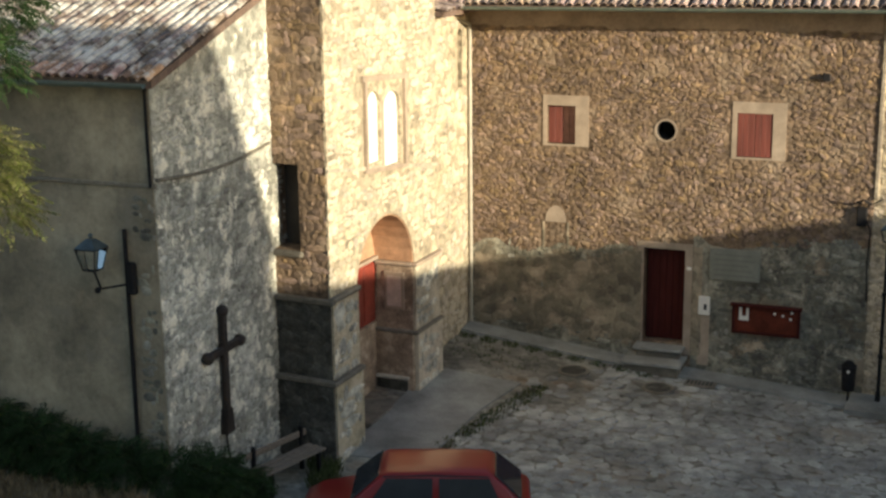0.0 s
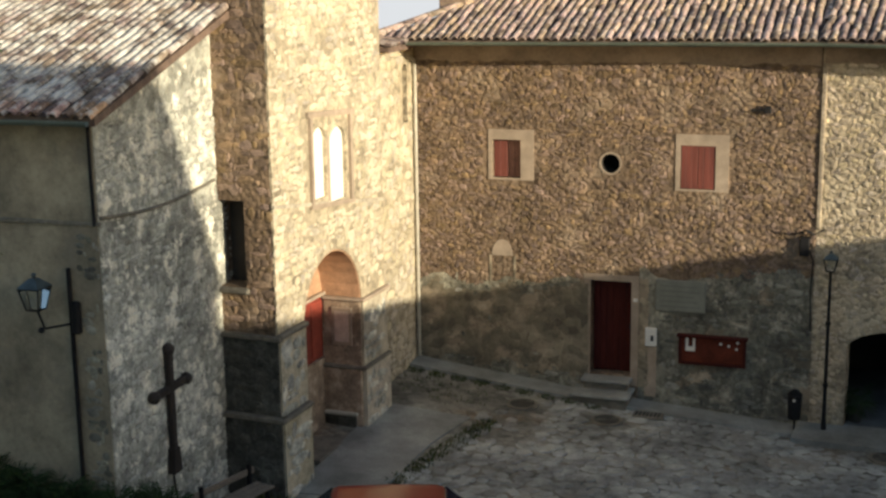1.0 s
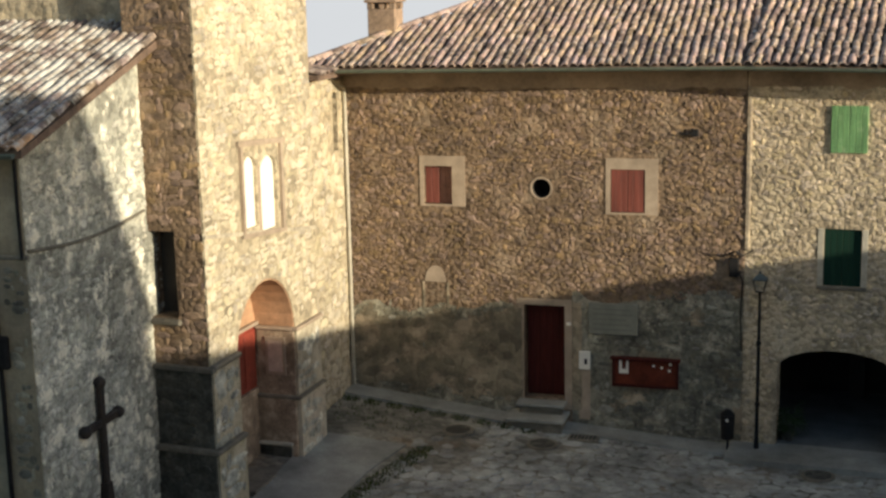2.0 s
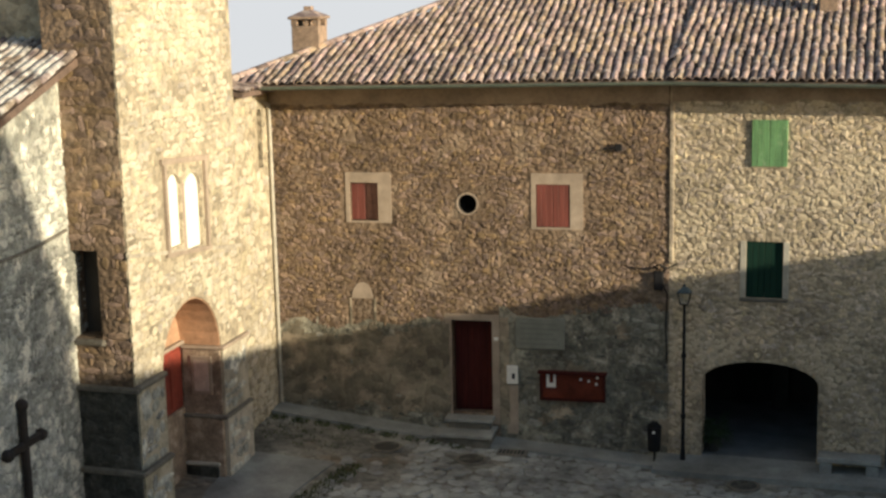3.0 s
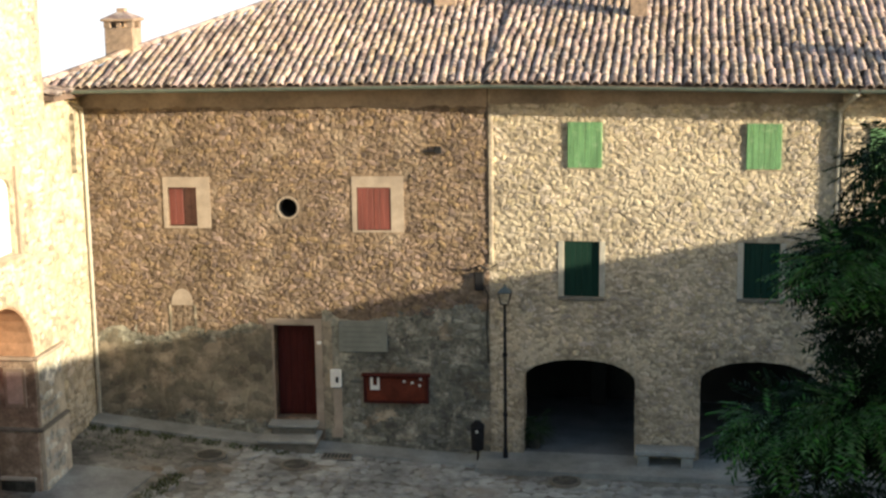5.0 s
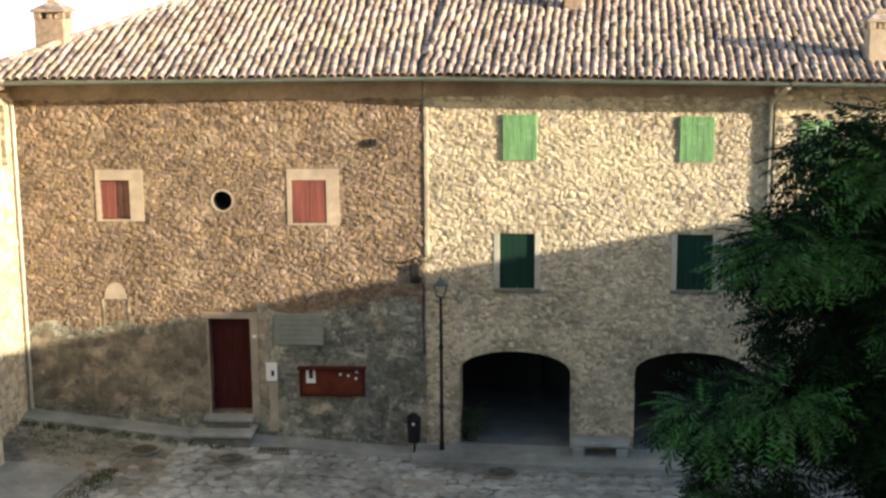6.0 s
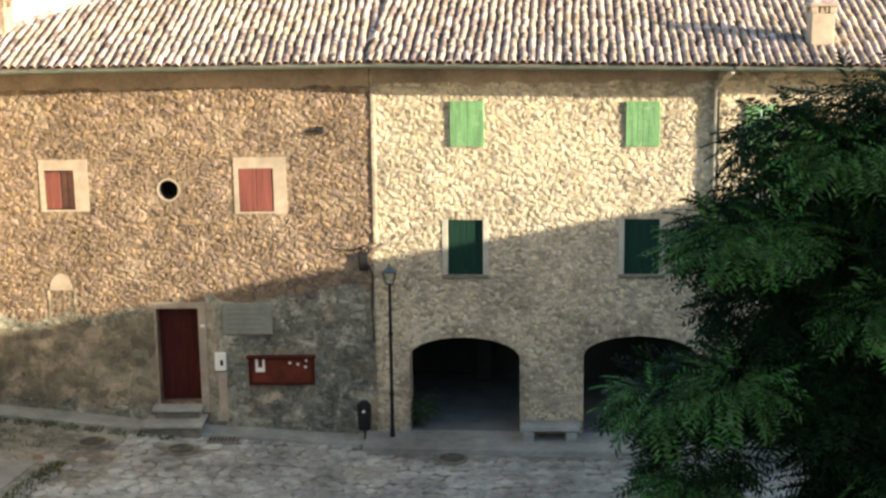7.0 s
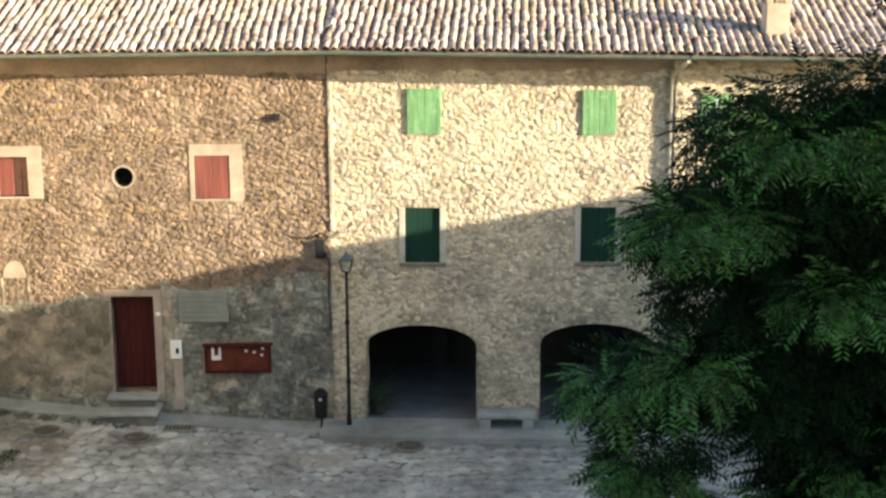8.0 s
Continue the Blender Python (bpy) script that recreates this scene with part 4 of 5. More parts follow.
part("window_backing", slab(2.5, 2.9, 0.3, 0.34, 5.9, 7.2), M_PLASTER, link)
part("roof_slab", prism([(1.0, -0.3, 7.66), (3.3, -0.3, 7.66), (3.3, 3, 8.1), (1.0, 3, 8.1)], (0, 0, -0.1), (0, 0, 0)), M_TILE_DARK, link)
cols = [((1.1 + 0.18 * k, -0.36, 7.66), 3.0) for k in range(12)]
tiled_roof(link, cols, (0, 1, 0.13), 14)

# iron cross on the west front
cross = thing("wall_cross", F_G @ pose(1.68, -0.08, 1.33), "large dark wooden cross with flared ends on the wall", "cross")
part("post", slab(-0.07, 0.07, -0.05, 0.05, 0.05, 2.05, bevel=0.02), M_RUST, cross)
part("arm", slab(-0.54, 0.54, -0.045, 0.045, 1.36, 1.50, bevel=0.02), M_RUST, cross)
for x, z in ((-0.54, 1.43), (0.54, 1.43), (0, 2.08)):
    bm = bmesh.new()
    bmesh.ops.create_icosphere(bm, subdivisions=2, radius=0.105, matrix=Matrix.Translation((x, 0, z)))
    part("end_knob", bm, M_RUST, cross)
part("foot", prism([(-0.08, 0, 0.42), (0.08, 0, 0.42), (0.13, 0, 0.0), (-0.13, 0, 0.0)], (0, -0.07, 0), (0, 0.06, 0)), M_RUST, cross)
part("cable", sweep([(0.0, 0.03, 0.0), (0.03, 0.03, -0.25), (0.12, 0.03, -0.62)], 0.018), M_RUST, cross)

# wall lantern on an iron pole
def lantern(parent, x, y, z, s=1.0):
    lan = new("lantern")
    lan.parent = parent
    lan.location = (x, y, z)
    fr = bmesh.new()
    top_, bot = 0.22 * s, 0.13 * s
    h = 0.42 * s
    for sx in (-1, 1):
        for sy in (-1, 1):
            tube(fr, (sx * bot, sy * bot, 0), (sx * top_, sy * top_, h), 0.014 * s, n=6)
    for q, zz in ((bot, 0), (top_, h)):
        for sx in (-1, 1):
            tube(fr, (sx * q, -q, zz), (sx * q, q, zz), 0.014 * s, n=6)
            tube(fr, (-q, sx * q, zz), (q, sx * q, zz), 0.014 * s, n=6)
    part("lantern_frame", fr, M_IRON, lan)
    bm = bmesh.new()
    bmesh.ops.create_cone(bm, cap_ends=True, segments=4, radius1=top_ * 1.5, radius2=0.09 * s, depth=0.17 * s, matrix=Matrix.Translation((0, 0, h + 0.1 * s)) @ pose(0, 0, 0, 0, 0, 45))
    bmesh.ops.create_icosphere(bm, subdivisions=2, radius=0.05 * s, matrix=Matrix.Translation((0, 0, h + 0.24 * s)))
    part("lantern_cap", bm, M_VERDIGRIS, lan)
    bm = bmesh.new()
    bmesh.ops.create_cone(bm, cap_ends=False, segments=4, radius1=bot * 1.38, radius2=top_ * 1.38, depth=h, matrix=Matrix.Translation((0, 0, h / 2)) @ pose(0, 0, 0, 0, 0, 45))
    part("lantern_glass", bm, M_GLASS, lan).visible_shadow = False
    return lan


lamp = thing("wall_lamp", F_W @ pose(14.28, -0.06, 0), "black iron wall lantern on a tall conduit pole", "street lamp")
part("conduit", tube(bmesh.new(), (0, 0, 1.0), (0, 0, 5.1), 0.035), M_IRON, lamp)
part("junction", slab(0.02, 0.16, -0.06, 0.05, 4.1, 4.6, bevel=0.03), M_IRON, lamp)
br = bmesh.new()
tube(br, (0, 0, 4.25), (-0.3, -0.25, 4.22), 0.018)
tube(br, (-0.3, -0.25, 4.22), (-0.30, -0.4, 4.53), 0.018)
bmesh.ops.create_icosphere(br, subdivisions=2, radius=0.05, matrix=Matrix.Translation((-0.34, -0.28, 4.2)))
part("bracket", br, M_IRON, lamp)
lantern(lamp, -0.32, -0.4, 4.55, 0.78)

# street lamp by the arcade
post = thing("street_lamp", F_B @ pose(0.36, -0.3, -0.25), "black iron street lamp with a glass lantern", "street lamp")
part("pole", tube(bmesh.new(), (0, 0, 0), (0, 0, 3.4), 0.042, 0.03), M_IRON, post)
part("base", tube(bmesh.new(), (0, 0, 0), (0, 0, 0.3), 0.06, 0.05), M_IRON, post)
for z in (1.0, 2.3):
    part("collar", tube(bmesh.new(), (0, 0, z), (0, 0, z + 0.07), 0.055), M_IRON, post)
lantern(post, 0, 0, 3.42, 0.6)
jbox = thing("junction_box", F_A @ pose(8.28, 0, 3.35), "black metal junction box with loose cables", "junction box")
part("box", slab(0.02, 0.22, -0.14, 0.0, 0.05, 0.44, bevel=0.02), M_IRON, jbox)
part("bracket", sweep([(0.1, -0.04, 0.5), (0.02, -0.2, 0.56), (0.16, -0.28, 0.62), (0.3, -0.16, 0.52)], 0.022), M_IRON, jbox)
part("cable", sweep([(0.2, -0.06, 0.2), (0.3, -0.07, -0.05), (0.27, -0.05, -0.7), (0.3, -0.05, -1.5)], 0.014, 6), M_IRON, jbox)
part("cable", tube(bmesh.new(), (0.12, -0.08, 0.4), (0.5, -0.1, 0.62), 0.012, n=6), M_IRON, jbox)
part("seam_strip", slab(0.0, 0.085, -0.045, 0.02, 3.95, 7.3, bevel=0.012), M_STONE_B, house_b, "pale mortar strip at the joint")
# litter bin
bin_ = thing("litter_bin", pose(-2.05, 28.2, -0.3), "black metal litter bin on a short post", "litter bin")
part("post", tube(bmesh.new(), (0, 0.12, 0), (0, 0.12, 0.9), 0.025), M_IRON, bin_)
bb = bmesh.new()
tube(bb, (0, 0, 0.35), (0, 0, 0.85), 0.13, 0.15, n=16)
part("drum", bb, M_IRON, bin_)
part("lid", tube(bmesh.new(), (0, 0, 0.87), (0, 0, 0.97), 0.16, 0.06, n=16), M_IRON, bin_)
part("ash_plate", tube(bmesh.new(), (0.0, -0.145, 0.78), (0.0, -0.16, 0.78), 0.03), M_WHITE, bin_)

# stone bench between the arches
bench = thing("stone_bench", F_B @ pose(3.7, -0.28, -0.3), "low grey stone bench against the arcade pier", "bench")
part("seat", slab(-0.62, 0.62, -0.22, 0.22, 0.36, 0.48, bevel=0.02), M_PAVE, bench)
for x in (-0.45, 0.45):
    part("block", slab(x - 0.12, x + 0.12, -0.18, 0.18, 0, 0.36), M_PAVE, bench)

# ---------------------------------------------------------------- pavements
def strip(name, pts, h, label):
    """A raised strip along (x, y, z) points: pairs of inner and outer edge."""
    bm = bmesh.new()
    rows = []
    for (a, b) in pts:
        a, b = Vector(a), Vector(b)
        dn = Vector((0, 0, -h))
        rows.append([bm.verts.new(p) for p in (a, b, b + dn, a + dn)])
    for r, s in zip(rows, rows[1:]):
        for k in range(4):
            bm.faces.new((r[k], r[(k + 1) % 4], s[(k + 1) % 4], s[k]))
    bm.faces.new(rows[0][::-1])
    bm.faces.new(rows[-1])
    bmesh.ops.recalc_face_normals(bm, faces=bm.faces)
    me = bpy.data.meshes.new(name)
    bm.to_mesh(me)
    bm.free()
    me.materials.append(M_PAVE)
    return tagged(new(name, me), label, "pavement", kind="structure")


edge = []
for x in np.arange(-10.4, -1.0, 0.6):
    z = ground_z(x, 28.3) + 0.07
    edge.append(((x, 28.66, z + 0.02), (x, 28.05, z)))
strip("pavement", edge, 0.3, "narrow grey pavement along the house wall")
edge = []
for u in np.arange(-0.2, 13, 0.6):
    p, q = F_B @ Vector((u, 0.1, 0)), F_B @ Vector((u, -0.95, 0))
    edge.append(((p.x, p.y, -0.14), (q.x, q.y, -0.2)))
strip("pavement_arcade", edge, 0.5, "pale concrete pavement before the arcade")
path = strip("path", [((-10.2, 21.3, ground_z(-10.2, 21.3) + 0.03), (-8.75, 21.6, ground_z(-8.75, 21.6) + 0.03)),
                      ((-10.2, 24.6, ground_z(-10.2, 24.6) + 0.03), (-8.6, 24.3, ground_z(-8.6, 24.3) + 0.03)),
                      ((-10.1, 25.8, ground_z(-10.1, 25.8) + 0.03), (-8.3, 25.9, ground_z(-8.3, 25.9) + 0.03))], 0.2,
             "smooth grey concrete path before the church portal")
MANHOLES = [(-5.75, 27.2), (-7.55, 27.15), (-0.2, 27.3)]
for x, y in MANHOLES:
    mh = thing("manhole_cover", pose(x, y, ground_z(x, y)), "round dark iron manhole cover in the paving", "manhole", "manhole covers")
    part("cover", tube(bmesh.new(), (0, 0, -0.02), (0, 0, 0.05), 0.26, n=24), M_BLACKISH, mh)
    part("rim", tube(bmesh.new(), (0, 0, -0.02), (0, 0, 0.04), 0.33, n=24), M_DARK_TRIM, mh)

drain = thing("drain_grate", pose(-5.0, 27.85, ground_z(-5.0, 27.85) + 0.05), "small dark iron drain grate by the steps", "drain")
part("frame", slab(-0.32, 0.32, -0.16, 0.16, -0.04, 0.012), M_DARK_TRIM, drain)
for k in range(7):
    part("bar", slab(-0.27 + k * 0.08, -0.23 + k * 0.08, -0.12, 0.12, 0.0, 0.03, bevel=0.004), M_BLACKISH, drain)

# ---------------------------------------------------------------- car
car = thing("red_car", pose(-7.62, 18.72, ground_z(-7.5, 18.5), 0, 0, 19), "small red hatchback car parked on the square", "car")


def loft(sections):
    """A body from cross sections: (x, [(y, z), ...]) of equal length."""
    bm = bmesh.new()
    rows = [[bm.verts.new((x, y, z)) for y, z in ring_] for x, ring_ in sections]
    for a, b in zip(rows, rows[1:]):
        n = len(a)
        for k in range(n):
            bm.faces.new((a[k], a[(k + 1) % n], b[(k + 1) % n], b[k]))
    bm.faces.new(rows[0][::-1])
    bm.faces.new(rows[-1])
    bmesh.ops.recalc_face_normals(bm, faces=bm.faces)
    return bm


def car_ring(w, z0, z1, r=0.1):
    pts_ = []
    for cx, cz, a0 in ((w - r, z0 + r, -90), (w - r, z1 - r, 0), (-w + r, z1 - r, 90), (-w + r, z0 + r, 180)):
        pts_ += [(cx + r * math.cos(radians(a0 + k * 30)), cz + r * math.sin(radians(a0 + k * 30))) for k in range(4)]
    return pts_


def smoothed(ob):
    ob.data.polygons.foreach_set("use_smooth", [True] * len(ob.data.polygons))
    return ob


smoothed(part("body", loft([(-1.88, car_ring(0.60, 0.36, 0.58, 0.08)), (-1.82, car_ring(0.70, 0.28, 0.68)), (-1.6, car_ring(0.76, 0.24, 0.78)), (-0.98, car_ring(0.78, 0.22, 0.89)),
                            (0.6, car_ring(0.79, 0.22, 0.93)), (1.5, car_ring(0.78, 0.24, 0.93)), (1.66, car_ring(0.74, 0.28, 0.88)), (1.7, car_ring(0.66, 0.34, 0.8))]), M_CAR, car))
def cabin_ring(wl, wt, z0, z1):
    """A cabin's cross section: wide at the sills, drawn in towards the roof."""
    half = [(wl, z0), (wl, z0 + 0.03), (wt + 0.025, z1 - 0.075), (wt, z1 - 0.03), (wt - 0.05, z1 - 0.008), (wt * 0.5, z1 + 0.004)]
    return half + [(0, z1 + 0.008)] + [(-y, z) for y, z in half[::-1]]


smoothed(part("cabin", loft([(x, cabin_ring(a, b, 0.85, h)) for x, a, b, h in ((-1.05, 0.70, 0.63, 0.98), (-0.82, 0.70, 0.57, 1.18), (-0.58, 0.70, 0.52, 1.385), (-0.5, 0.70, 0.51, 1.415), (0.2, 0.70, 0.505, 1.43),
                                                                                (1.0, 0.70, 0.51, 1.415), (1.1, 0.70, 0.515, 1.385), (1.32, 0.70, 0.56, 1.2), (1.55, 0.69, 0.62, 0.98))]), M_CAR, car))
for sgn in (-1, 1):
    for x0, x1, a, c in ((-0.80, 0.20, 0.30, 0.0), (0.30, 1.26, 0.0, 0.2)):
        pts = [(x0, sgn * 0.69, 0.93), (x1, sgn * 0.69, 0.93), (x1 - c, sgn * 0.545, 1.335), (x0 + a, sgn * 0.545, 1.335)]
        part("side_window", prism(pts, (0, -0.012, 0), (0, 0.012, 0)), M_GLASS_DARK, car)
    part("rain_gutter", sweep([(-0.55, sgn * 0.53, 1.36), (0.2, sgn * 0.528, 1.378), (1.05, sgn * 0.53, 1.36)], 0.012, 6), M_RUBBER, car)
    part("door_mirror", slab(-0.82, -0.72, sgn * 0.78 - 0.07, sgn * 0.78 + 0.07, 0.93, 1.03, bevel=0.02), M_RUBBER, car)
pts = [(-1.03, -0.58, 0.997), (-1.03, 0.58, 0.997), (-0.61, 0.47, 1.362), (-0.61, -0.47, 1.362)]
part("windscreen", prism(pts, (-0.022, 0, 0.024), (0, 0, 0.0)), M_GLASS_DARK, car)
pts = [(1.53, -0.56, 1.0), (1.53, 0.56, 1.0), (1.14, 0.46, 1.355), (1.14, -0.46, 1.355)]
part("rear_window", prism(pts, (0.022, 0, 0.024), (0, 0, 0.0)), M_GLASS_DARK, car)
for x in (-1.15, 1.15):
    for sgn in (-1, 1):
        wh = new("wheel")
        wh.parent = car
        part("tyre", tube(bmesh.new(), (x, sgn * 0.62, 0.28), (x, sgn * 0.80, 0.28), 0.28, n=24), M_RUBBER, wh)
        part("rim", tube(bmesh.new(), (x, sgn * 0.79, 0.28), (x, sgn * 0.81, 0.28), 0.17, n=16), M_PIPE, wh)


# park bench by the church
pbench = thing("park_bench", pose(-10.55, 19.9, ground_z(-10.5, 19.9), 0, 0, 75), "weathered wooden bench beside the church wall", "bench")
for k in range(3):
    part("seat_slat", slab(-0.75, 0.75, -0.22 + k * 0.15, -0.10 + k * 0.15, 0.42, 0.46), M_WOOD, pbench)
part("back_slat", slab(-0.75, 0.75, 0.24, 0.28, 0.6, 0.72), M_WOOD, pbench)
for x in (-0.6, 0.6):
    lg = bmesh.new()
    box(lg, x - 0.03, x + 0.03, -0.2, 0.26, 0.36, 0.42)
    box(lg, x - 0.03, x + 0.03, -0.2, -0.14, 0, 0.36)
    box(lg, x - 0.03, x + 0.03, 0.2, 0.26, 0, 0.8)
    part("leg", lg, M_IRON, pbench)


# ---------------------------------------------------------------- trees
def frond(rng, length=0.42, pairs=8):
    """A feathered leaf along x, drooping, with leaflets on both sides."""
    v, f = [], []
    for k in range(pairs):
        t = (k + 1) / pairs
        x, z = length * t, -0.25 * length * t * t
        for s in (-1, 1):
            l = 0.12 * (1.1 - 0.5 * abs(t - 0.5)) * rng.uniform(0.8, 1.2)
            w = 0.017
            a = rng.uniform(0.9, 1.2)
            dx, dy = math.cos(a) * l, s * math.sin(a) * l
            dz = -0.3 * l * rng.uniform(0.3, 1.5)
            i = len(v)
            v += [(x, 0, z), (x + dx * 0.5 - w, dy * 0.5, z + dz * 0.3), (x + dx, dy, z + dz), (x + dx * 0.5 + w, dy * 0.5, z + dz * 0.3)]
            f.append((i, i + 1, i + 2, i + 3) if s > 0 else (i + 3, i + 2, i + 1, i))
    return np.array(v), f


def crown(parent, clumps, count, material, seed, scale=1.0):
    """Fronds over the shells of clumps: (x, y, z, radius, squash)."""
    rng = random.Random(seed)
    kinds = [frond(rng) for _ in range(8)]
    verts, faces, total = [], [], 0
    weights = [c[3] ** 2 for c in clumps]
    for _ in range(count):
        c = rng.choices(clumps, weights)[0]
        d = Vector((rng.gauss(0, 1), rng.gauss(0, 1), rng.gauss(0, 1))).normalized()
        r = c[3] * (0.55 + 0.5 * rng.random() ** 0.6) * (1 + 0.35 * noise.noise(Vector((d.x * 2.5 + c[0], d.y * 2.5 + c[1], d.z * 2.5))))
        p = Vector((c[0] + d.x * r, c[1] + d.y * r, c[2] + d.z * r * c[4]))
        out = Vector((d.x, d.y, d.z * 0.3 - 0.15)) + Vector((rng.uniform(-0.5, 0.5), rng.uniform(-0.5, 0.5), rng.uniform(-0.3, 0.3)))
        rot = out.to_track_quat("X", "Z").to_matrix() @ Euler((rng.uniform(-0.6, 0.6), 0, 0)).to_matrix()
        k = rng.randrange(8)
        a = np.array(rot) * scale * rng.uniform(0.7, 1.3)
        verts.append(kinds[k][0] @ a.T + np.array(p))
        faces += [tuple(i + total for i in f) for f in kinds[k][1]]
        total += len(kinds[k][0])
    mesh_part("young_leaves" if material is M_LEAF_TIP else "crown", np.concatenate(verts).tolist(), faces, material, parent)


def limbs(parent, base, forks, r0):
    bm = bmesh.new()
    for a, b, ra, rb in forks:
        tube(bm, a, b, ra, rb, n=9)
        bmesh.ops.create_icosphere(bm, subdivisions=1, radius=rb, matrix=Matrix.Translation(b))
    part("trunk", bm, M_BARK, parent)


tree = thing("tree", pose(3.85, 10.4, -0.4), "large dark green feather-leaved tree in shade", "tree", "trees round the square")
limbs(tree, None, [((0, 0, 0), (0.1, 0, 4.2), 0.26, 0.18), ((0.1, 0, 4.2), (-1.2, -0.3, 6.6), 0.13, 0.05), ((0.1, 0, 4.2), (0.3, -0.2, 7.4), 0.14, 0.06),
                   ((0.1, 0, 4.2), (1.5, 0.4, 6.6), 0.12, 0.05), ((0.1, 0, 4.2), (-1.4, 0.3, 5.6), 0.08, 0.03), ((0.3, -0.2, 7.4), (0.7, -0.5, 9.6), 0.06, 0.03)], 0.26)
CLUMPS = [(x, y, z, r, 0.65) for x, y, z, r in (
    (-1.5, -0.4, 8.85, 0.3), (-1.1, -0.4, 8.95, 0.3), (-0.65, -0.4, 9.02, 0.34), (-0.1, -0.4, 9.0, 0.38), (0.5, -0.3, 8.9, 0.45),
    (-1.85, -0.4, 8.1, 0.34), (-1.5, -0.3, 8.35, 0.3), (-1.05, -0.4, 8.5, 0.45), (-0.55, -0.4, 8.6, 0.55), (0.1, -0.3, 8.5, 0.65), (0.8, -0.2, 8.4, 0.8),
    (-1.55, -0.3, 7.6, 0.36), (-1.1, -0.4, 7.75, 0.5), (-0.5, -0.4, 7.8, 0.6), (0.2, -0.3, 7.7, 0.7), (0.9, -0.2, 7.5, 0.7), (1.5, 0.1, 7.6, 0.9),
    (-2.3, -0.4, 6.9, 0.28), (-1.9, -0.4, 7.0, 0.36), (-1.4, -0.4, 7.05, 0.42), (-0.8, -0.3, 7.15, 0.45), (-0.2, -0.2, 7.0, 0.5),
    (-2.1, -0.4, 6.4, 0.28), (-2.0, -0.4, 5.95, 0.26), (-0.5, -0.3, 6.5, 0.3), (-0.3, -0.3, 6.0, 0.34), (0.1, -0.2, 6.3, 0.5), (0.8, -0.2, 6.3, 0.5), (0.15, -0.3, 5.75, 0.4), (0.7, -0.3, 5.7, 0.45), (-0.2, -0.3, 5.55, 0.32), (-1.85, -0.4, 5.6, 0.24), (1.3, 0.0, 6.2, 0.6),
    (0.4, 0.9, 7.9, 0.9), (-0.5, 0.7, 7.8, 0.7), (-0.25, -0.5, 9.98, 0.22), (0.35, -0.5, 9.98, 0.32),
    # mostly clumps overhead, out of view, added to shade the leaves below
    (-0.9, -0.9, 11.0, 0.7), (0.1, -1.0, 11.2, 0.8), (1.0, -0.6, 10.8, 0.8), (1.7, -0.2, 10.7, 0.9), (1.9, -0.3, 8.3, 0.8), (-0.2, 0.3, 11.3, 0.9),
    (-0.9, -0.3, 6.6, 0.4), (-1.05, -0.3, 6.95, 0.4), (-0.75, -0.3, 6.15, 0.35), (-0.3, -0.3, 6.45, 0.5), (0.0, -0.2, 5.8, 0.5), (-0.6, -0.3, 5.75, 0.3), (0.7, -0.3, 6.8, 0.6))]
# inner fronds: the crown's shade is put into their near-black colour
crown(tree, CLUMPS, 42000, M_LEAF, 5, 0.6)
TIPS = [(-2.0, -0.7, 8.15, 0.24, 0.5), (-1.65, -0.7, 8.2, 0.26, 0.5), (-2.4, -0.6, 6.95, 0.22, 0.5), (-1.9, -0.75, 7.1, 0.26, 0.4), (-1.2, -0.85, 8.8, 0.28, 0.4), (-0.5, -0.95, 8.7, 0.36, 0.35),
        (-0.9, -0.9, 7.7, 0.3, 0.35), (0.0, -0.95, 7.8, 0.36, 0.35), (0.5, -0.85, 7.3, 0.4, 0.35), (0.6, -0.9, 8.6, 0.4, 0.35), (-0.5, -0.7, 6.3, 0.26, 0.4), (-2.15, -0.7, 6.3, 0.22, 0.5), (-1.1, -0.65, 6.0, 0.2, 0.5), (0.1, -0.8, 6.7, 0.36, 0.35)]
# outer fronds: the light on the tips is put into a brighter green
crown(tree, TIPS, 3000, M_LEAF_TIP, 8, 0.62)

tree2 = thing("tree", pose(-9.4, 10.0, 1.2), "tree near the church, lit leaves yellow-green, shaded leaves dark", "tree", "trees round the square")
limbs(tree2, None, [((0, 0, -1), (0, 0, 3.6), 0.2, 0.13), ((0, 0, 3.6), (0.7, 0.4, 5.6), 0.1, 0.04), ((0, 0, 3.6), (-0.8, 0.2, 5.8), 0.1, 0.04), ((0, 0, 3.6), (0.1, 0, 7.0), 0.1, 0.04)], 0.2)
# lower clumps coloured as sunlit, upper clumps coloured as shaded
crown(tree2, [(1.0, 0, 6.3, 0.42, 0.8), (1.3, 0, 5.95, 0.24, 0.7), (0.5, 0, 6.4, 0.5, 0.8), (-0.4, 0.2, 6.5, 0.8, 0.8)], 2600, M_LEAF_LIT, 6, 0.5)
crown(tree2, [(1.2, 0, 7.8, 0.5, 0.8), (1.3, -0.1, 7.25, 0.28, 0.8), (0.5, 0, 7.4, 0.6, 0.8), (-0.5, 0, 7.6, 0.9, 0.8), (0.8, -0.1, 8.6, 0.7, 0.8)], 4200, M_BUSH, 9, 0.5)


woods = thing("woodland", pose(-21.5, 60, -3), "dark green tree tops behind the houses", "trees", kind="stuff")
crown(woods, [(-3.6 + 0.9 * k, 0.4 * (k % 2), 6.7 + 0.16 * k + 0.25 * (k % 2), 1.2, 0.9) for k in range(9)], 12000, M_BUSH, 77, 1.3)
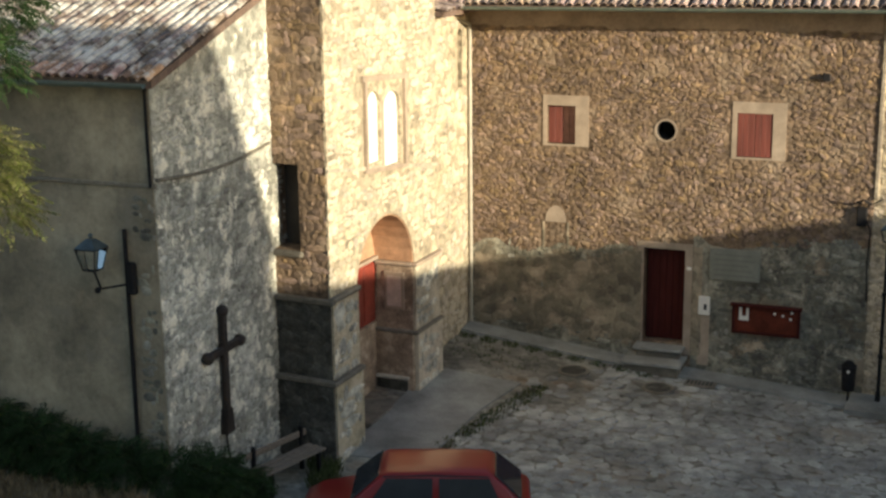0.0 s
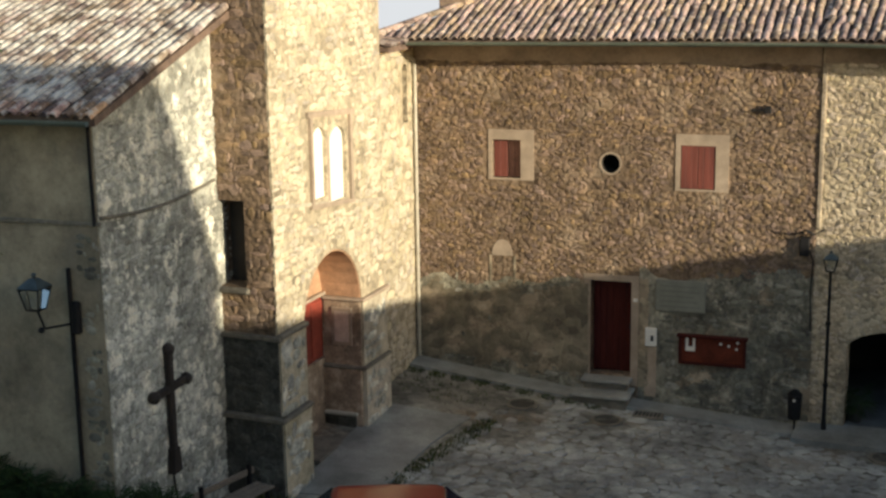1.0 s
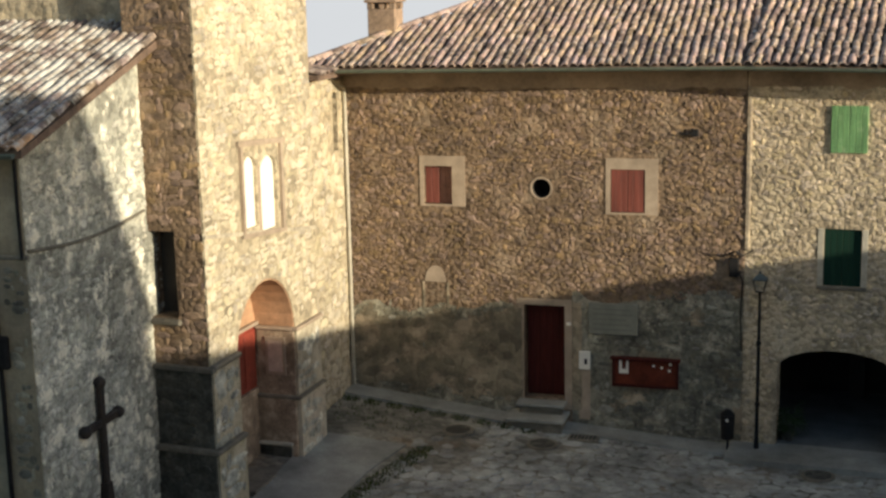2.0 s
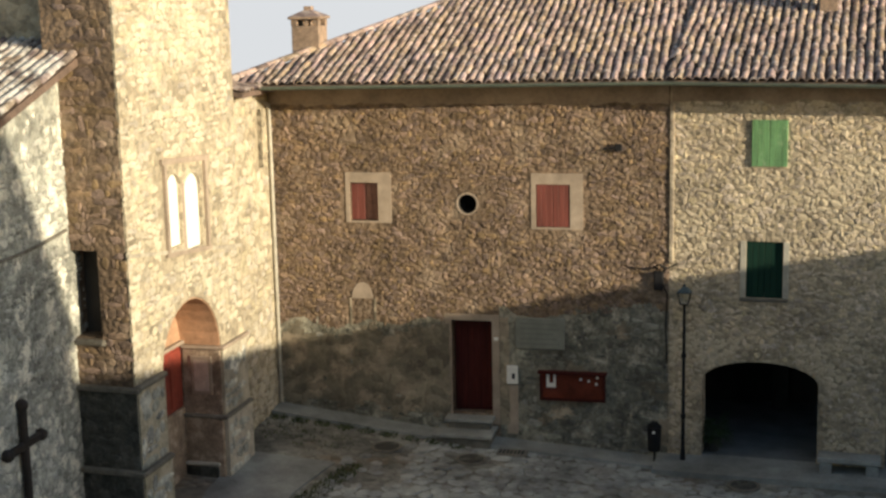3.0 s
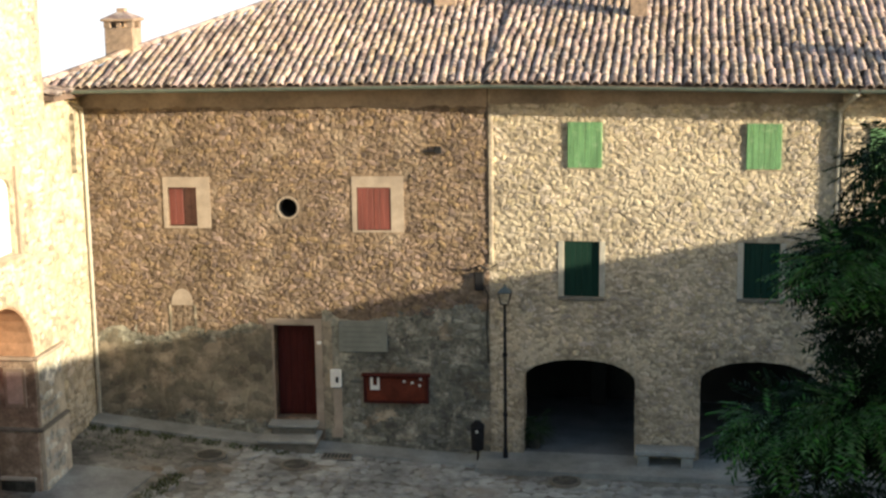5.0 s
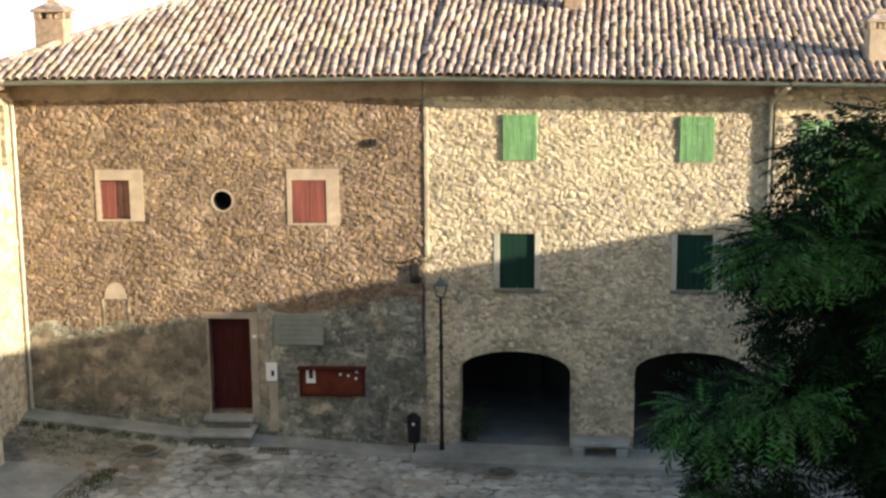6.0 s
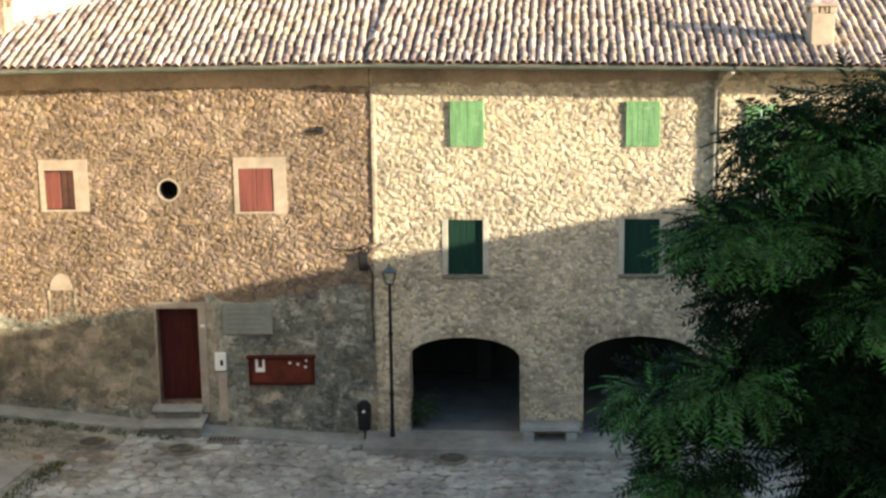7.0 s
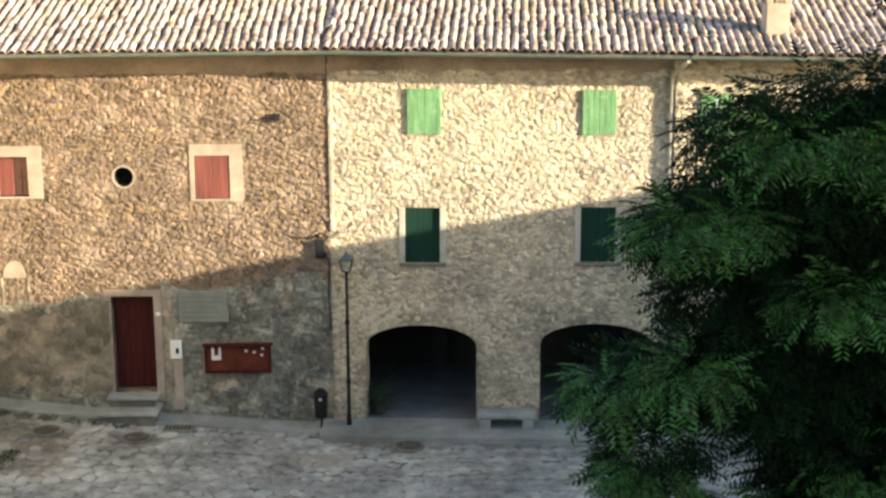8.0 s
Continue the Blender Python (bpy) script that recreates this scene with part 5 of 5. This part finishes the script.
limbs(woods, None, [((-2, 0, -6), (-2, 0, 8), 0.3, 0.1), ((1, 0, -6), (1, 0, 8), 0.3, 0.1)], 0.3)


def bush(m, clumps, count, seed, label):
    b = thing("bush", m, label, "bush", "shrubs by the church")
    crown(b, clumps, count, M_BUSH, seed, 0.55)
    bm = bmesh.new()
    for c in clumps:
        tube(bm, (c[0] * 0.4, c[1] * 0.4, -0.2), (c[0], c[1], c[2]), 0.02, 0.008, n=5)
    part("stems", bm, M_BARK, b)


bush(pose(-13.3, 16.8, 1.2), [(-1.6, 0, 0.6, 0.55, 0.8), (-0.8, 0, 0.55, 0.5, 0.8), (0, 0.05, 0.45, 0.48, 0.8), (0.8, 0, 0.35, 0.45, 0.8), (1.6, 0, 0.25, 0.45, 0.8)], 4200, 21, "low dark green shrubs at the foot of the church wall")
bush(pose(-10.95, 17.6, 0.9), [(-0.1, -0.5, 0.35, 0.42, 0.9), (0.05, 0.0, 0.2, 0.4, 0.9), (0.1, 0.5, 0.0, 0.38, 0.9), (0.2, 1.1, -0.35, 0.32, 0.8)], 2200, 22, "dark green shrub beside the church corner")

def tufts(name, spots, count, height, material, seed, label):
    """Blades of grass scattered round spots (x, y, radius)."""
    rng = random.Random(seed)
    v, f = [], []
    for _ in range(count):
        x, y, r = rng.choice(spots)
        a, q = rng.uniform(0, 6.28), r * rng.random() ** 0.5
        x, y = x + q * math.cos(a), y + q * math.sin(a)
        z, h = ground_z(x, y) - 0.02, height * rng.uniform(0.4, 1.3)
        b = rng.uniform(0, 6.28)
        dx, dy, w = math.cos(b), math.sin(b), 0.012 + 0.02 * height
        lx, ly = rng.uniform(-0.5, 0.5) * h, rng.uniform(-0.5, 0.5) * h
        i = len(v)
        v += [(x - dx * w, y - dy * w, z), (x + dx * w, y + dy * w, z), (x + lx * 0.5 + dx * w * 0.6, y + ly * 0.5 + dy * w * 0.6, z + h * 0.6), (x + lx, y + ly, z + h)]
        f += [(i, i + 1, i + 2), (i, i + 2, i + 3)]
    me = bpy.data.meshes.new(name)
    me.from_pydata(v, [], f)
    me.materials.append(material)
    return tagged(new(name, me), label, "grass", kind="stuff")


tufts("weeds", [(-8.65 + 0.07 * k, 22.5 + 0.3 * k, 0.22) for k in range(12)] + [(-10.2 + 0.5 * k, 27.9, 0.2) for k in range(9)] + [(-9.9, 27.2, 0.6), (-8.9, 26.9, 0.7)], 2600, 0.09, M_GRASS, 71, "low weeds along the path and paving edge")
tufts("weeds", [(-10.3 + 0.1 * k, 20.8 - 0.2 * k, 0.3) for k in range(6)], 700, 0.2, M_GRASS, 72, "weeds round the bench by the church")
tufts("dry_grass", [(-15 + 0.5 * k, 15.9, 0.6) for k in range(9)], 5000, 0.16, M_DRY, 73, "dry yellow grass on the bank")

pot = thing("potted_plant", F_B @ pose(0.92, 0.35, -0.13), "leafy plant in a dark pot under the arch", "plant")
part("pot", tube(bmesh.new(), (0, 0, 0), (0, 0, 0.26), 0.11, 0.15, n=16), M_BLACKISH, pot)
crown(pot, [(0, 0, 0.45, 0.2, 1.1)], 120, M_BUSH, 74, 0.5)

# ---------------------------------------------------------------- unseen plain houses added round the square; two are shaped to cast its shade
def plain_house(name, x0, x1, y0, y1, h, label, peak=0.0):
    t_ = thing(name, pose((x0 + x1) / 2, (y0 + y1) / 2, 0), label, "house")
    w, d = (x1 - x0) / 2, (y1 - y0) / 2
    part("wall", slab(-w, w, -d, d, -1, h, bevel=0), M_PLASTER, t_)
    if peak:
        part("roof", prism([(-w, -d - 0.3, h), (-w, d + 0.3, h), (-w, 0, h + peak)], (-0.3, 0, 0), (2 * w + 0.3, 0, 0)), M_TILE_DARK, t_)
    return t_


sh = plain_house("side_shade_house", 14, 22, 9.6, 26.5, 6.6, "unseen plain house added to cast the shadow on the facades")
# wedge added to raise the shadow line on the tower
part("roof", prism([(-4, -8.45, 6.6), (-4, 0.6, 6.6), (-4, -8.45, 8.3)], (0, 0, 0), (4, 0, 0)), M_TILE_DARK, sh)
# added block; its steep edge casts the slanting shade on the west front
th = plain_house("tall_shade_block", 14, 17, 1.5, 9.5, 9.2, "unseen tall block added to shade the church front and tree")
part("roof", prism([(-1.5, -4.3, 9.2), (-1.5, 4.3, 9.2), (-1.5, 2.4, 13.0), (-1.5, -2.4, 13.0)], (0, 0, 0), (3, 0, 0)), M_TILE_DARK, th)
plain_house("rear_house", -12, 14, -12, -1.2, 8.4, "plain plastered house behind the view")

# ---------------------------------------------------------------- stones of the walls, cobbles: last
masonry(house, M_STONE_A, 31, 0.02, LEN_A, -0.4, 7.6, skip_a + holes_a, size=(0.098, 0.1), depth=0.021, keep=keep_a, singles=(0.0, 8.6, 3.0, 3.5), tilt=0.6, loose=0.6)
masonry(house, M_STONE_L, 38, 0.02, LEN_A, -0.45, 3.4, skip_a + holes_a, size=(0.19, 0.135), depth=0.016, blocky=1.0, loose=0.5, keep=keep_low, singles=(5.0, 8.6, -0.4, 3.2))
masonry(house_b, M_STONE_B, 32, 0.02, LEN_B, -0.4, 7.55, [(h[0] - 0.06, h[1] + 0.06, h[2] - 0.08, h[3] + 0.03, h[4]) for h in holes_b], size=(0.1, 0.1), depth=0.014, loose=0.7,
        keep=lambda u, z: 0.0 if z > 7.3 else 0.9, singles=(0.0, 7.0, -0.4, 2.2), tilt=0.5)
masonry(wing, M_STONE_B, 33, 0.0, 5.5, 2.2, 7.55, [HW], size=(0.17, 0.13), depth=0.03)
masonry(front, M_STONE_G, 34, 0.02, 4.4, 0.0, 7.4, (), size=(0.17, 0.11), depth=0.018, blocky=1.1, keep=lambda u, z: 0.72, singles=(0, 4, 0.9, 4.0), tilt=0.15)
masonry(side, M_STONE_L, 39, 14.42, 14.8, 1.0, 5.6, (), size=(0.15, 0.11), depth=0.014, blocky=1.1, keep=lambda u, z: 0.9 if u > 14.5 + 0.12 * noise.noise(Vector((z * 1.5, 3, 1))) else 0.3, y0=-0.02)
masonry(tower, M_STONE_T, 35, 0.03, TW, 3.2, 10.5, [ARCH, (1.34, 3.28, 4.95, 6.8, 0)], size=(0.18, 0.115), depth=0.012, blocky=1.1, keep=lambda u, z: 0.8, singles=(0, 4.6, 3.2, 5.2), tilt=0.1)
# brown stones here hold the side's dimmer light in their colour
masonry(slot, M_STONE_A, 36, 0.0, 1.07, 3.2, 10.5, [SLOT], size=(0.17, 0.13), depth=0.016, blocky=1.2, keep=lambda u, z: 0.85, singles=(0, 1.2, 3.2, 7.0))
for z0_, z1_, y_ in ((1.72, 3.06, -0.05), (0.1, 1.58, -0.11)):
    masonry(tower, M_STONE_G, 50 + int(z1_), 0.02, 0.99, z0_, z1_, (), size=(0.3, 0.2), depth=0.015, blocky=1.0, y0=y_)
    masonry(tower, M_STONE_G, 60 + int(z1_), 3.56, TW, z0_, min(z1_ - 0.1, 2.86), (), size=(0.3, 0.2), depth=0.015, blocky=1.0, y0=y_ * 0.62)
    # these stones take the blackish tone that holds stain and shade
    masonry(slot, M_BLACKISH, 70 + int(z1_), 0.02, 1.07, z0_, z1_, (), size=(0.3, 0.2), depth=0.015, blocky=1.0, y0=y_)
masonry(link, M_STONE_T, 37, 0.2, 3.2, 0.2, 7.5, [LWIN], size=(0.24, 0.16), depth=0.025, keep=lambda u, z: 0.85)


def cobbles():
    rng = random.Random(41)
    shapes = []
    for _ in range(10):
        v, f = stone_shape(rng, 0.8)
        v = v[:, [0, 2, 1]] * (1, 1, -1)
        f = [tuple(reversed(q)) for q in f]
        shapes.append((v, f))
    meshes = []
    for v, f in shapes:
        me = bpy.data.meshes.new("cobble")
        me.from_pydata(v.tolist(), [], f)
        me.materials.append(M_COBBLE)
        meshes.append(me)
    verts, faces, made = [], [], 0
    y = 15.5
    while y < 28.0:
        x = -9.9
        h = rng.uniform(0.2, 0.32)
        while x < 9.5:
            w = rng.uniform(0.18, 0.46)
            cx, cy = x + w / 2, y + rng.uniform(-0.06, 0.06)
            x += w * 0.93
            if cx < -8.4 + 0.2 * (cy - 24) / 2 and cy > 20:
                continue
            if any(math.hypot(cx - a_, cy - b_) < 0.5 for a_, b_ in MANHOLES):
                continue
            fb = F_B.inverted() @ Vector((cx, cy, 0))
            if fb.x > -0.3 and fb.y > -1.1:
                continue
            if cx < -7.0 and cy > 25 and rng.random() < 0.75:
                continue
            k = rng.randrange(10)
            a = rng.uniform(-0.5, 0.5)
            m = Matrix.LocRotScale((cx, cy, ground_z(cx, cy)), Euler((rng.uniform(-0.03, 0.03), rng.uniform(-0.03, 0.03), a)), (w * 1.04, h * 1.04, rng.uniform(0.008, 0.022)))
            if 25.2 < cy < 28 and -6 < cx < 3 and made < 290:
                ob = new("cobble", meshes[k])
                ob.parent = ground
                ob.matrix_basis = m
                made += 1
                continue
            am = np.array(m)
            c = len(verts)
            verts += (shapes[k][0] @ am[:3, :3].T + am[:3, 3]).tolist()
            faces += [tuple(i + c for i in q) for q in shapes[k][1]]
        y += h * 0.9
    mesh_part("cobbles", verts, faces, M_COBBLE, ground, kind="stuff")


cobbles()
